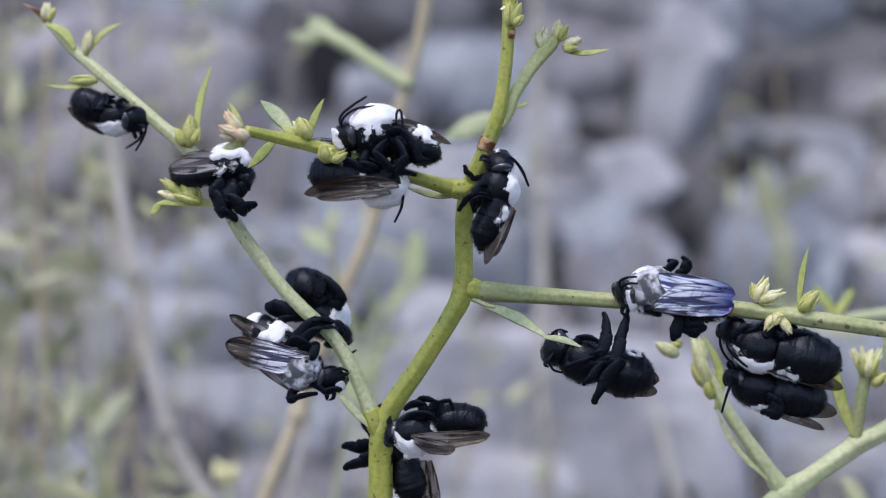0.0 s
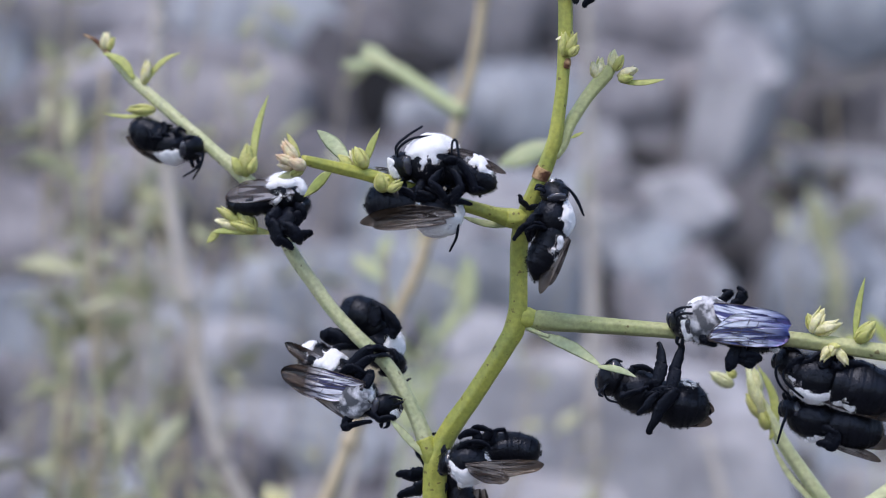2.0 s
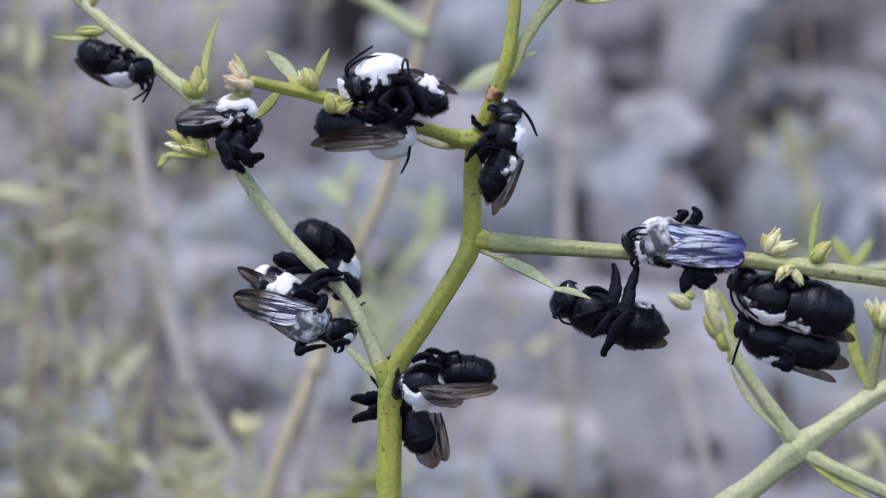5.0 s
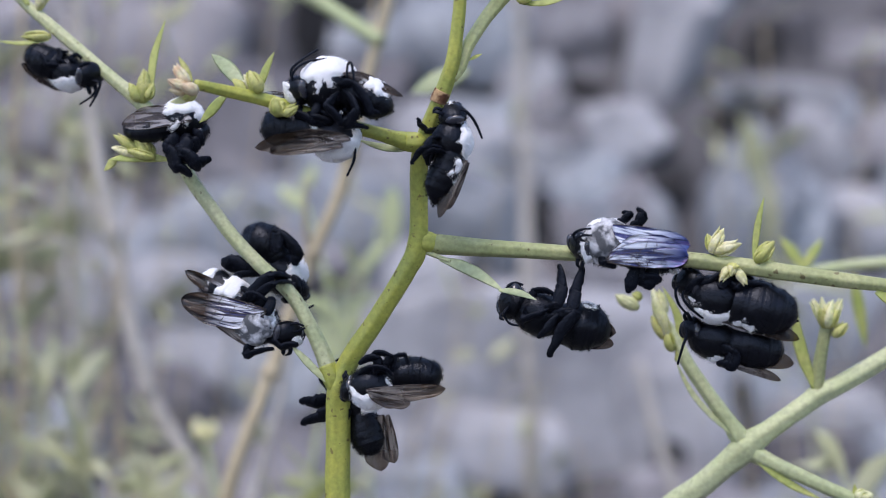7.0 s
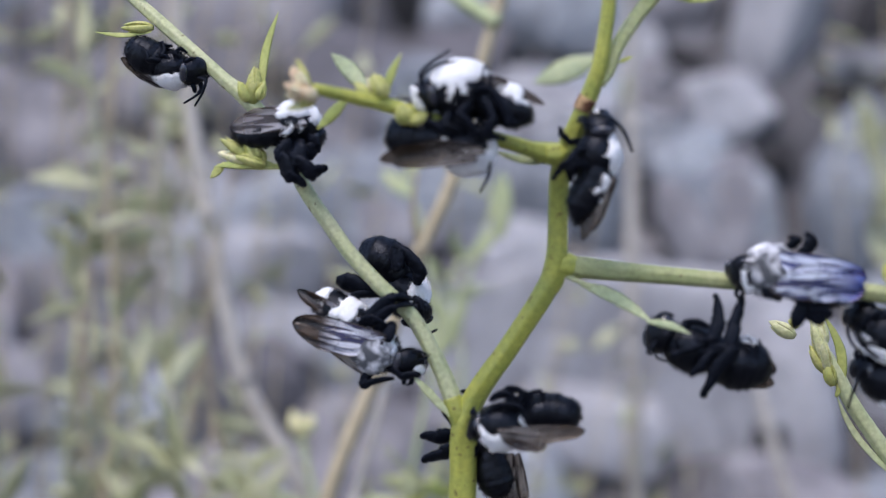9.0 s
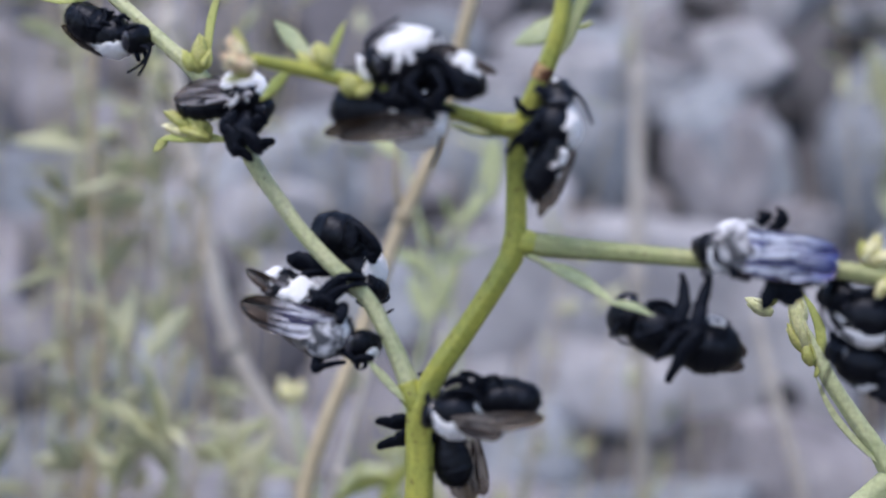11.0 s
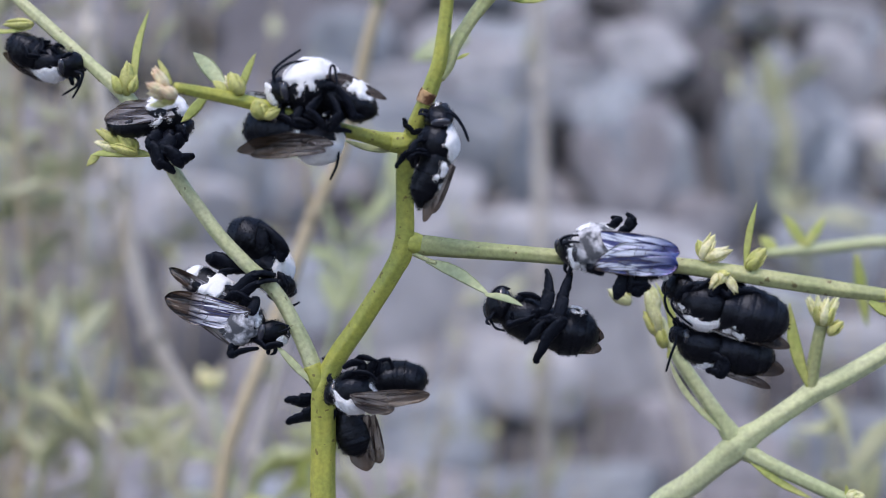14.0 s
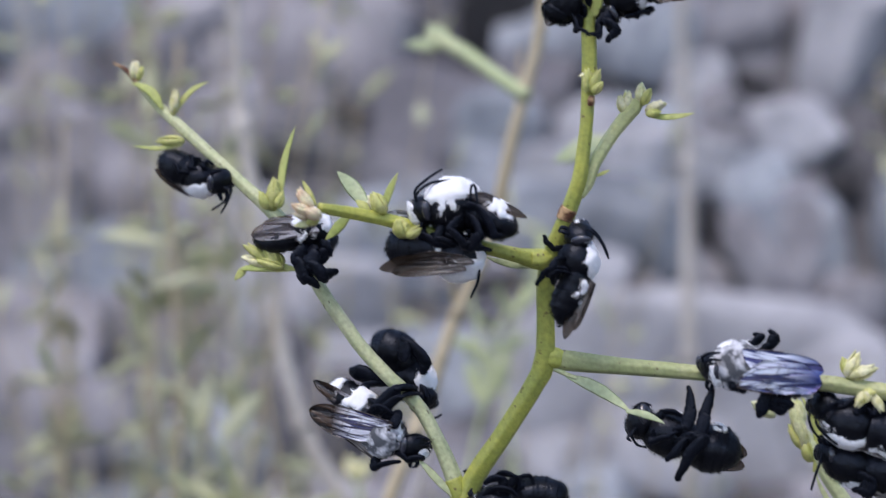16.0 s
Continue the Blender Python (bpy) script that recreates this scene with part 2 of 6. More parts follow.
def sweep(points, radii, flat=1.0, normal=(0, -1, 0), sides=10, steps=5, rough=0.0, seed=0, scale=MM, ribs=0.0):
    """A tube along a curve, in millimetres. flat: its thickness along the normal as a share of its width."""
    rng = np.random.RandomState(seed)
    line, rad = spline(points, radii, steps)
    tangent = np.gradient(line, axis=0)
    tangent /= np.linalg.norm(tangent, axis=1)[:, None] + 1e-9
    verts, faces = [], []
    side_was = None
    for i, (c, t, r) in enumerate(zip(line, tangent, rad)):
        n = np.array(normal, float)
        n = n - t * (n @ t)
        if np.linalg.norm(n) < 0.1:
            n = np.cross(t, side_was if side_was is not None else (1, 0, 0))
        n /= np.linalg.norm(n)
        s = np.cross(t, n)
        side_was = s
        for j in range(sides):
            a = 2 * math.pi * j / sides
            q = r * (1 + rough * rng.randn() + ribs * math.cos(6 * a + 0.05 * i))
            verts.append((c + s * math.cos(a) * q + n * math.sin(a) * q * flat) * scale)
    rows = len(line)
    for i in range(rows - 1):
        for j in range(sides):
            k = (j + 1) % sides
            faces.append((i * sides + j, i * sides + k, (i + 1) * sides + k, (i + 1) * sides + j))
    faces.append(tuple(range(sides - 1, -1, -1)))
    faces.append(tuple((rows - 1) * sides + j for j in range(sides)))
    return verts, faces


def ball(level=3):
    bm = bmesh.new()
    bmesh.ops.create_icosphere(bm, subdivisions=level, radius=1.0)
    bm.verts.ensure_lookup_table()
    v = np.array([x.co[:] for x in bm.verts])
    f = [tuple(x.index for x in q.verts) for q in bm.faces]
    bm.free()
    return v, f


BALLS = {n: ball(n) for n in (2, 3, 4)}


def wobble(points, scale, seed=0.0):
    return np.array([noise.noise(Vector(p) * scale + Vector((seed, seed * 1.7, -seed))) for p in points])


def strands(roots, ways, length, width, rng, scale=MM, droop=(0, 0, -0.2)):
    """Hairs: one bent sliver each, in millimetres."""
    verts, faces = [], []
    for p, w in zip(roots, ways):
        w = w + rng.randn(3) * 0.35 + np.array(droop) * 0.5
        w /= np.linalg.norm(w)
        side = np.cross(w, rng.randn(3))
        side /= np.linalg.norm(side) + 1e-9
        ln = length * (0.6 + 0.8 * rng.rand())
        a = len(verts)
        mid = p + w * ln * 0.55
        tip = p + w * ln + np.array(droop) * ln * 0.4
        verts += [(p - side * width) * scale, (p + side * width) * scale, (mid + side * width * 0.8) * scale,
                  (mid - side * width * 0.8) * scale, tip * scale]
        faces += [(a, a + 1, a + 2, a + 3), (a + 3, a + 2, a + 4)]
    return verts, faces


# ---- the ground and the stony bank ----
def ground_height(x, y):
    foot = np.clip((y - 0.25) / 0.22, 0, 1)
    rise = np.clip((y - 0.466) / 0.814, 0, 1)
    return -0.30 + 0.072 * foot * foot * (3 - 2 * foot) + 0.814 * rise * rise * (3 - 2 * rise) - 0.4 * np.clip((y - 1.4) / 3, 0, 1)


def make_ground():
    near = np.linspace(-1.6, 1.6, 65)
    xs = np.concatenate([[-900, -200, -40, -10, -4], near, [4, 10, 40, 200, 900]])
    ys = np.concatenate([[-900, -200, -40, -10, -4, -1.5], np.linspace(-0.6, 2.4, 76), [4, 8, 20, 80, 300, 900]])
    verts = []
    for y in ys:
        for x in xs:
            z = float(ground_height(x, y))
            if abs(x) < 3 and -1 < y < 3:
                z += 0.03 * noise.noise(Vector((x * 5, y * 5, 0))) + 0.012 * noise.noise(Vector((x * 22, y * 22, 3)))
            verts.append((x, y, z))
    w = len(xs)
    faces = [(j * w + i, j * w + i + 1, (j + 1) * w + i + 1, (j + 1) * w + i) for j in range(len(ys) - 1) for i in range(w - 1)]
    g = part("ground", (verts, faces), SOIL)
    tagged(g, "stony grey soil rising into a rubble bank", "ground", kind="structure")


make_ground()


def stone_shape(size, seed, level=3):
    """A worn, slightly faceted stone, about 2 x size."""
    v, f = BALLS[level]
    rng = np.random.RandomState(seed)
    out = np.sign(v) * np.abs(v) ** 0.5
    for _ in range(11):
        n = rng.randn(3)
        n /= np.linalg.norm(n)
        cut = 0.68 + 0.42 * rng.rand()
        over = np.clip(out @ n - cut, 0, None)
        out = out - n * (over * 0.97)[:, None]
    out = out * (1 + 0.14 * wobble(v, 1.3, seed)[:, None] + 0.05 * wobble(v, 4, seed + 3)[:, None])
    return (out * np.array(size)).tolist(), f


def make_stone(place, size, turn, seed, mat, label, level=3):
    ob = part("stone", stone_shape(size, seed, level), mat)
    ob.matrix_basis = pose(*place, *turn)
    tagged(ob, label, "stone", "stones of the rubble bank")
    return ob


# large stones of the bank: place, half sizes, turn about the view, kind (3: near-black filler for a shadowed gap)
BIG_STONES = [
    ((-0.049, 0.821, 0.101), (0.054, 0.028, 0.041), 8, 4),
    ((0.034, 0.777, 0.039), (0.030, 0.021, 0.039), -14, 1),
    ((-0.023, 0.780, 0.042), (0.023, 0.013, 0.020), 10, 0),
    ((0.068, 0.762, 0.018), (0.023, 0.016, 0.023), 0, 0),
    ((-0.024, 0.706, -0.057), (0.092, 0.022, 0.079), 10, 4),
    ((0.060, 0.706, -0.057), (0.033, 0.025, 0.051), -15, 4),
    ((0.137, 0.692, -0.073), (0.043, 0.015, 0.019), 4, 2),
    ((0.136, 0.662, -0.109), (0.056, 0.019, 0.026), -6, 1),
    ((0.151, 0.751, 0.002), (0.036, 0.023, 0.030), -25, 1),
    ((0.097, 0.725, -0.032), (0.028, 0.018, 0.024), 20, 1),
    ((0.065, 0.658, -0.115), (0.047, 0.027, 0.034), 15, 0),
    ((-0.009, 0.647, -0.126), (0.061, 0.018, 0.023), 0, 1),
    ((0.102, 0.632, -0.139), (0.043, 0.019, 0.026), 0, 0),
    ((-0.089, 0.636, -0.137), (0.056, 0.019, 0.026), 10, 0),
    ((-0.185, 0.780, 0.044), (0.109, 0.022, 0.042), -4, 1),
    ((-0.135, 0.814, 0.090), (0.043, 0.022, 0.029), 15, 1),
    ((-0.199, 0.847, 0.138), (0.045, 0.027, 0.036), 25, 2),
    ((-0.265, 0.843, 0.135), (0.041, 0.026, 0.033), -10, 0),
    ((-0.134, 0.851, 0.144), (0.026, 0.021, 0.041), 20, 2),
    ((-0.124, 0.747, -0.004), (0.041, 0.021, 0.026), -10, 0),
    ((-0.174, 0.729, -0.027), (0.041, 0.026, 0.033), 12, 1),
    ((-0.118, 0.706, -0.058), (0.034, 0.027, 0.034), 30, 2),
    ((-0.255, 0.747, -0.004), (0.043, 0.018, 0.024), 10, 2),
    ((-0.227, 0.706, -0.058), (0.038, 0.027, 0.034), -18, 2),
    ((-0.150, 0.677, -0.092), (0.043, 0.030, 0.038), 15, 0),
    ((-0.082, 0.669, -0.103), (0.034, 0.023, 0.030), -10, 1),
    ((-0.311, 0.792, 0.056), (0.045, 0.027, 0.036), 18, 0),
    ((-0.332, 0.840, 0.128), (0.043, 0.026, 0.033), -15, 0),
    ((-0.308, 0.740, -0.014), (0.053, 0.030, 0.038), 12, 0),
    ((-0.284, 0.692, -0.076), (0.043, 0.027, 0.034), -20, 1),
    ((-0.214, 0.658, -0.115), (0.047, 0.027, 0.034), 10, 0),
    ((-0.272, 0.640, -0.131), (0.051, 0.030, 0.038), 0, 0),
    ((-0.400, 0.821, 0.101), (0.045, 0.033, 0.043), 10, 0),
    ((-0.384, 0.766, 0.020), (0.045, 0.031, 0.041), -12, 1),
    ((-0.365, 0.706, -0.058), (0.047, 0.033, 0.043), 14, 0),
    ((-0.324, 0.655, -0.119), (0.038, 0.027, 0.034), 0, 1),
    ((-0.439, 0.792, 0.056), (0.038, 0.030, 0.048), 0, 0),
    ((-0.411, 0.725, -0.033), (0.043, 0.033, 0.053), 0, 0),
    ((-0.461, 0.854, 0.151), (0.043, 0.030, 0.038), 20, 0),
    ((-0.475, 0.903, 0.221), (0.053, 0.030, 0.038), -10, 1),
    ((-0.297, 0.888, 0.202), (0.078, 0.031, 0.041), 10, 0),
    ((-0.379, 0.895, 0.210), (0.043, 0.027, 0.036), -10, 0),
    ((-0.194, 0.895, 0.210), (0.036, 0.027, 0.041), 20, 2),
    ((-0.093, 0.880, 0.189), (0.050, 0.031, 0.040), -20, 1),
    ((-0.015, 0.891, 0.204), (0.037, 0.026, 0.033), 14, 0),
    ((0.219, 0.847, 0.138), (0.038, 0.030, 0.043), 10, 2),
    ((0.214, 0.788, 0.051), (0.036, 0.027, 0.053), -10, 1),
    ((0.210, 0.732, -0.027), (0.043, 0.033, 0.048), 10, 0),
    ((0.196, 0.677, -0.095), (0.043, 0.033, 0.043), 0, 1),
    ((-0.137, 0.928, 0.261), (0.062, 0.026, 0.033), 0, 0),
    ((-0.259, 0.936, 0.270), (0.067, 0.026, 0.033), 8, 1),
    ((0.006, 0.940, 0.275), (0.062, 0.030, 0.038), 0, 0),
    ((0.121, 0.932, 0.267), (0.062, 0.030, 0.038), 0, 1),
    ((-0.391, 0.940, 0.279), (0.062, 0.030, 0.038), 0, 0),
    ((-0.170, 0.629, -0.146), (0.051, 0.023, 0.030), 0, 1),
    ((0.031, 0.621, -0.152), (0.061, 0.019, 0.026), 0, 0),
    ((-0.241, 0.610, -0.160), (0.061, 0.023, 0.030), 0, 1),
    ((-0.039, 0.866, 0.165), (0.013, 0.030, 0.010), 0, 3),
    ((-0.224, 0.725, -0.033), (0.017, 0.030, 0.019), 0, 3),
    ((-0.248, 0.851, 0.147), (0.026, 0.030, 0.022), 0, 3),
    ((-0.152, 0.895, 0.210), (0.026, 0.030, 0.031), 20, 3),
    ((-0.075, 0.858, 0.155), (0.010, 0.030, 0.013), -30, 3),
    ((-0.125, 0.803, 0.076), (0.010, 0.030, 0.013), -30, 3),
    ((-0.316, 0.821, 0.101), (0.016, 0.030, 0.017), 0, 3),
    ((0.140, 0.766, 0.022), (0.029, 0.017, 0.021), 0, 2),
    ((-0.232, 0.925, 0.255), (0.042, 0.017, 0.021), 5, 0),
    ((-0.140, 0.928, 0.262), (0.023, 0.017, 0.021), -10, 2),
    ((-0.222, 0.706, -0.058), (0.027, 0.017, 0.021), 10, 2),
    ((-0.268, 0.743, -0.010), (0.024, 0.012, 0.015), -15, 2),
    ((-0.207, 0.821, 0.100), (0.024, 0.011, 0.013), 20, 0),
    ((-0.061, 0.762, 0.060), (0.031, 0.025, 0.031), 12, 1),
    ((0.015, 0.760, 0.043), (0.011, 0.009, 0.029), -30, 0),
    ((-0.005, 0.773, 0.054), (0.007, 0.005, 0.026), -28, 3),
    ((0.038, 0.761, 0.045), (0.010, 0.008, 0.033), 4, 0),
    ((-0.092, 0.757, 0.025), (0.024, 0.012, 0.015), 16, 1),
    ((-0.050, 0.755, 0.021), (0.018, 0.013, 0.016), -22, 0),
    ((-0.070, 0.752, 0.009), (0.008, 0.005, 0.007), 20, 3),
    ((-0.078, 0.727, 0.039), (0.021, 0.012, 0.015), 5, 4),
    ((0.052, 0.672, -0.095), (0.008, 0.005, 0.036), 5, 3),
    ((-0.042, 0.720, -0.001), (0.008, 0.005, 0.019), -25, 2),
    ((-0.114, 0.717, -0.020), (0.030, 0.019, 0.023), -8, 1),
    ((-0.060, 0.820, 0.130), (0.035, 0.013, 0.017), 8, 1),
    ((-0.013, 0.821, 0.132), (0.017, 0.013, 0.022), 15, 0),
    ((0.010, 0.833, 0.149), (0.012, 0.005, 0.011), 20, 3),
    ((-0.087, 0.730, -0.001), (0.019, 0.013, 0.016), 20, 1),
    ((-0.027, 0.727, -0.004), (0.024, 0.011, 0.013), -5, 0),
    ((-0.153, 0.767, 0.046), (0.023, 0.016, 0.020), 10, 0),
    ((-0.146, 0.828, 0.135), (0.025, 0.020, 0.025), -12, 1),
    ((-0.196, 0.824, 0.124), (0.017, 0.005, 0.007), -10, 3),
    ((-0.284, 0.849, 0.158), (0.022, 0.005, 0.011), 5, 3),
    ((0.067, 0.867, 0.184), (0.023, 0.018, 0.055), 14, 4),
    ((0.093, 0.906, 0.212), (0.015, 0.012, 0.042), 6, 1),
    ((0.022, 0.919, 0.216), (0.027, 0.018, 0.023), -20, 0),
    ((0.031, 0.835, 0.123), (0.027, 0.021, 0.027), 28, 4),
    ((0.012, 0.892, 0.177), (0.021, 0.012, 0.015), 30, 0),
    ((0.107, 0.764, 0.071), (0.026, 0.021, 0.045), 30, 1),
    ((0.131, 0.769, 0.057), (0.020, 0.016, 0.031), 8, 1),
    ((0.015, 0.804, 0.085), (0.021, 0.016, 0.020), -15, 1),
    ((-0.014, 0.822, 0.105), (0.021, 0.017, 0.031), 10, 0),
    ((0.041, 0.796, 0.067), (0.015, 0.012, 0.024), -12, 0),
    ((0.148, 0.885, 0.195), (0.018, 0.013, 0.016), -10, 2),
    ((0.188, 0.877, 0.183), (0.023, 0.012, 0.015), 5, 0),
    ((0.178, 0.926, 0.226), (0.038, 0.012, 0.015), 6, 2),
    ((0.142, 0.850, 0.151), (0.034, 0.008, 0.010), 4, 4),
    ((0.190, 0.847, 0.140), (0.021, 0.011, 0.014), 8, 1),
    ((0.158, 0.806, 0.110), (0.013, 0.010, 0.033), -38, 4),
    ((0.191, 0.832, 0.118), (0.021, 0.014, 0.017), -30, 0),
    ((0.176, 0.782, 0.061), (0.024, 0.017, 0.021), 10, 4),
    ((0.217, 0.812, 0.090), (0.021, 0.017, 0.031), 5, 0),
    ((0.226, 0.886, 0.197), (0.022, 0.018, 0.022), 0, 2),
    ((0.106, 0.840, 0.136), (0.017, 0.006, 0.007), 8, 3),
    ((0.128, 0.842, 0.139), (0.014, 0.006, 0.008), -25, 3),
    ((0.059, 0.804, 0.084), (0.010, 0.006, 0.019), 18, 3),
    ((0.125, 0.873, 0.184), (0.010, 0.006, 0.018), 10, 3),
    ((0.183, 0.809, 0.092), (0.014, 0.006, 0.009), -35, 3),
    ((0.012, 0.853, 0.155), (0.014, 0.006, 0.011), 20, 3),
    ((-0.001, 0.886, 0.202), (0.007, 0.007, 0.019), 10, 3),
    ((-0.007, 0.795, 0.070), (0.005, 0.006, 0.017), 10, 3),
    ((-0.050, 0.849, 0.187), (0.022, 0.018, 0.025), 10, 1),
    ((0.150, 0.811, 0.094), (0.007, 0.006, 0.014), -38, 3),
    ((-0.235, 0.747, 0.024), (0.039, 0.019, 0.024), 5, 4),
    ((-0.290, 0.744, 0.013), (0.029, 0.021, 0.026), -5, 4),
    ((-0.279, 0.783, 0.069), (0.030, 0.016, 0.020), 8, 4),
    ((-0.207, 0.711, -0.014), (0.023, 0.012, 0.016), 5, 4),
    ((-0.116, 0.720, -0.014), (0.030, 0.018, 0.022), 8, 4),
    ((-0.072, 0.695, -0.030), (0.029, 0.016, 0.020), 5, 4),
    ((-0.169, 0.905, 0.253), (0.022, 0.018, 0.023), 15, 2),
    ((-0.144, 0.961, 0.320), (0.020, 0.016, 0.020), 0, 3),
    ((-0.056, 0.793, 0.105), (0.026, 0.018, 0.022), 8, 4),
    ((-0.023, 0.834, 0.151), (0.019, 0.016, 0.021), -10, 4),
    ((-0.103, 0.784, 0.093), (0.024, 0.016, 0.020), 5, 4),
    ((-0.226, 0.698, -0.047), (0.017, 0.011, 0.014), 10, 2),
    ((-0.265, 0.686, -0.065), (0.015, 0.012, 0.015), 0, 2),
    ((-0.035, 0.688, -0.061), (0.038, 0.017, 0.022), 5, 4),
    ((-0.101, 0.683, -0.069), (0.024, 0.014, 0.018), -6, 4),
    ((0.094, 0.704, -0.061), (0.007, 0.005, 0.034), 6, 3),
    ((0.148, 0.699, -0.068), (0.031, 0.005, 0.007), 4, 3),
    ((0.139, 0.710, -0.044), (0.037, 0.010, 0.013), -6, 4),
    ((0.142, 0.681, -0.086), (0.033, 0.009, 0.011), 3, 1),
    ((-0.144, 0.907, 0.228), (0.017, 0.018, 0.017), 20, 3),
    ((-0.099, 0.872, 0.190), (0.018, 0.014, 0.035), 8, 1),
]
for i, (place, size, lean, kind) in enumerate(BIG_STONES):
    make_stone(place, [1.18 * s for s in size], (8, lean, 5 * (i % 5) - 10), 40 + i, (GREY_STONE, STONE, DARK_STONE, SHADOW_STONE, PALE_STONE)[kind],
               ("weathered violet-grey stone in the bank", "smooth blue-grey stone wedged in the bank", "dark shaded violet stone in the bank", "nearly black stone standing in for the shadow between paler ones", "broad pale violet stone in the bank")[kind], 4)

rng = np.random.RandomState(5)
for i in range(150):
    x, y = rng.uniform(-0.75, 0.55), rng.uniform(0.42, 1.35)
    s = rng.uniform(0.009, 0.024)
    z = float(ground_height(x, y))
    make_stone((x, y, z - 0.2 * s), (s * rng.uniform(0.9, 1.5), s * rng.uniform(0.7, 1.0), s * rng.uniform(0.6, 0.9)),
               (rng.uniform(-30, 50), rng.uniform(-40, 40), rng.uniform(0, 360)), 200 + i, GREY_STONE if i % 3 else STONE,
               "small grey stone lying in the rubble bank", 3)


# ---- plants behind ----
def make_stalk(label, points, radii, mat, seed=0):
    """A dry stalk with knots along it."""
    r = np.random.RandomState(seed)
    root = new("dry_stalk")
    root.location = Vector(points[0]) * MM
    tagged(root, label, "plant stem", "dry stalks behind the shrub")
    base = np.array(points[0])
    local = [np.array(p) - base for p in points]
    part("stalk", sweep(local, radii, rough=0.03, seed=seed), mat, root)
    line, rad = spline(local, radii, 8)
    for at in range(7, len(line) - 3, 9):
        t = line[at + 1] - line[at - 1]
        t /= np.linalg.norm(t)
        part("knot", sweep([line[at] - t * rad[at] * 1.6, line[at], line[at] + t * rad[at] * 1.6], [rad[at] * 0.9, rad[at] * 1.35, rad[at] * 0.9], rough=0.05, seed=at), mat, root)
        if at % 2:
            way = t + r.randn(3) * np.array([0.9, 0.4, 0.2])
            part("side_twig", sweep([line[at], line[at] + way * 7, line[at] + way * 13 + t * 4], [rad[at] * 0.5, rad[at] * 0.4, rad[at] * 0.2], sides=7), mat, root)
    return root


def leaf_shape(base, tip, width, normal=(0, -1, 0.3), bend=0.0, bend_way=(0, 0, 1), thick=0.12):
    """A narrow leaf with a keel: a flattened sweep that tapers to both ends."""
    base, tip = np.array(base, float), np.array(tip, float)
    far = np.linalg.norm(tip - base)
    points, radii = [], []
    for u, w in ((0, 0.35), (0.12, 0.6), (0.3, 0.95), (0.55, 1.0), (0.78, 0.66), (0.93, 0.25), (1, 0.04)):
        points.append(base + (tip - base) * u + np.array(bend_way) * bend * far * math.sin(math.pi * u))
        radii.append(width * w)
    return sweep(points, radii, thick, normal, sides=8, steps=3)


DRY_STALKS = [
    ("pale dry upright stalk, bent and weathered", GREY_DRY, [(-80.65, 226.00, -53.54), (-97.45, 226.00, -22.73), (-107.10, 228.00, 14.68), (-115.09, 230.00, 51.48), (-119.20, 232.00, 79.73), (-120.51, 232.00, 122.03)], [2.4, 2.3, 2.2, 2.0, 1.8, 1.6]),
    ("tan dry stalk leaning behind the shrub", DRY, [(-55.50, 132.00, -45.40), (-45.93, 133.00, -18.02), (-38.57, 134.00, 3.89), (-31.72, 135.00, 20.20), (-25.70, 134.00, 44.58), (-21.08, 132.00, 60.52), (-17.52, 130.00, 88.15)], [1.6, 1.6, 1.5, 1.4, 1.35, 1.3, 1.2]),
    ("broad pale stalk standing before the stones", GREY_DRY, [(-3.92, 420.00, -80.16), (-6.12, 420.00, -6.83), (-7.17, 430.00, 58.21), (-8.88, 430.00, 124.08), (-9.52, 430.00, 190.92)], [3.0, 2.8, 2.6, 2.3, 2.0]),
    ("thin grey dry stalk", GREY_DRY, [(-139.62, 260.00, -64.65), (-137.13, 265.00, -8.59), (-136.09, 270.00, 41.23), (-138.46, 270.00, 91.76)], [1.2, 1.1, 1.0, 0.8]),
    ("thin tan dry stalk", DRY, [(-124.39, 200.00, -58.43), (-123.92, 205.00, -16.70), (-126.76, 205.00, 26.20), (-125.30, 205.00, 76.99)], [1.0, 1.0, 0.9, 0.7]),
    ("thin pale dry stalk", GREY_DRY, [(-132.58, 300.00, -86.98), (-143.20, 310.00, -24.57), (-146.95, 310.00, 38.08), (-145.15, 310.00, 100.88)], [1.6, 1.5, 1.3, 1.1]),
    ("leaning dark dry stalk", DRY, [(-95.00, 260.00, -79.80), (-108.72, 262.00, -54.63), (-117.97, 265.00, -25.84), (-119.66, 265.00, 9.93)], [1.3, 1.2, 1.1, 0.9]),
    ("thin leaning grass stalk", GREY_DRY, [(-60.45, 160.00, -62.80), (-55.36, 160.00, -45.33), (-49.45, 162.00, -23.03), (-47.52, 165.00, -3.04)], [0.9, 0.9, 0.8, 0.6]),
    ("pale stalk at the foot of the bank", GREY_DRY, [(47.13, 330.00, -72.41), (38.03, 335.00, -37.24), (33.01, 340.00, -15.60)], [2.0, 1.8, 1.2]),
]
for label, mat, points, radii in DRY_STALKS:
    foot = np.array(points[0], float)
    down = np.array([foot[0] - 8, foot[1] + 4, 1000 * float(ground_height(foot[0] / 1000, foot[1] / 1000)) - 10])
    if foot[2] - down[2] > 15:
        points, radii = [tuple(down)] + list(points), [radii[0] * 1.1] + list(radii)
    make_stalk(label, points, radii, mat, len(points) + int(radii[0] * 10))


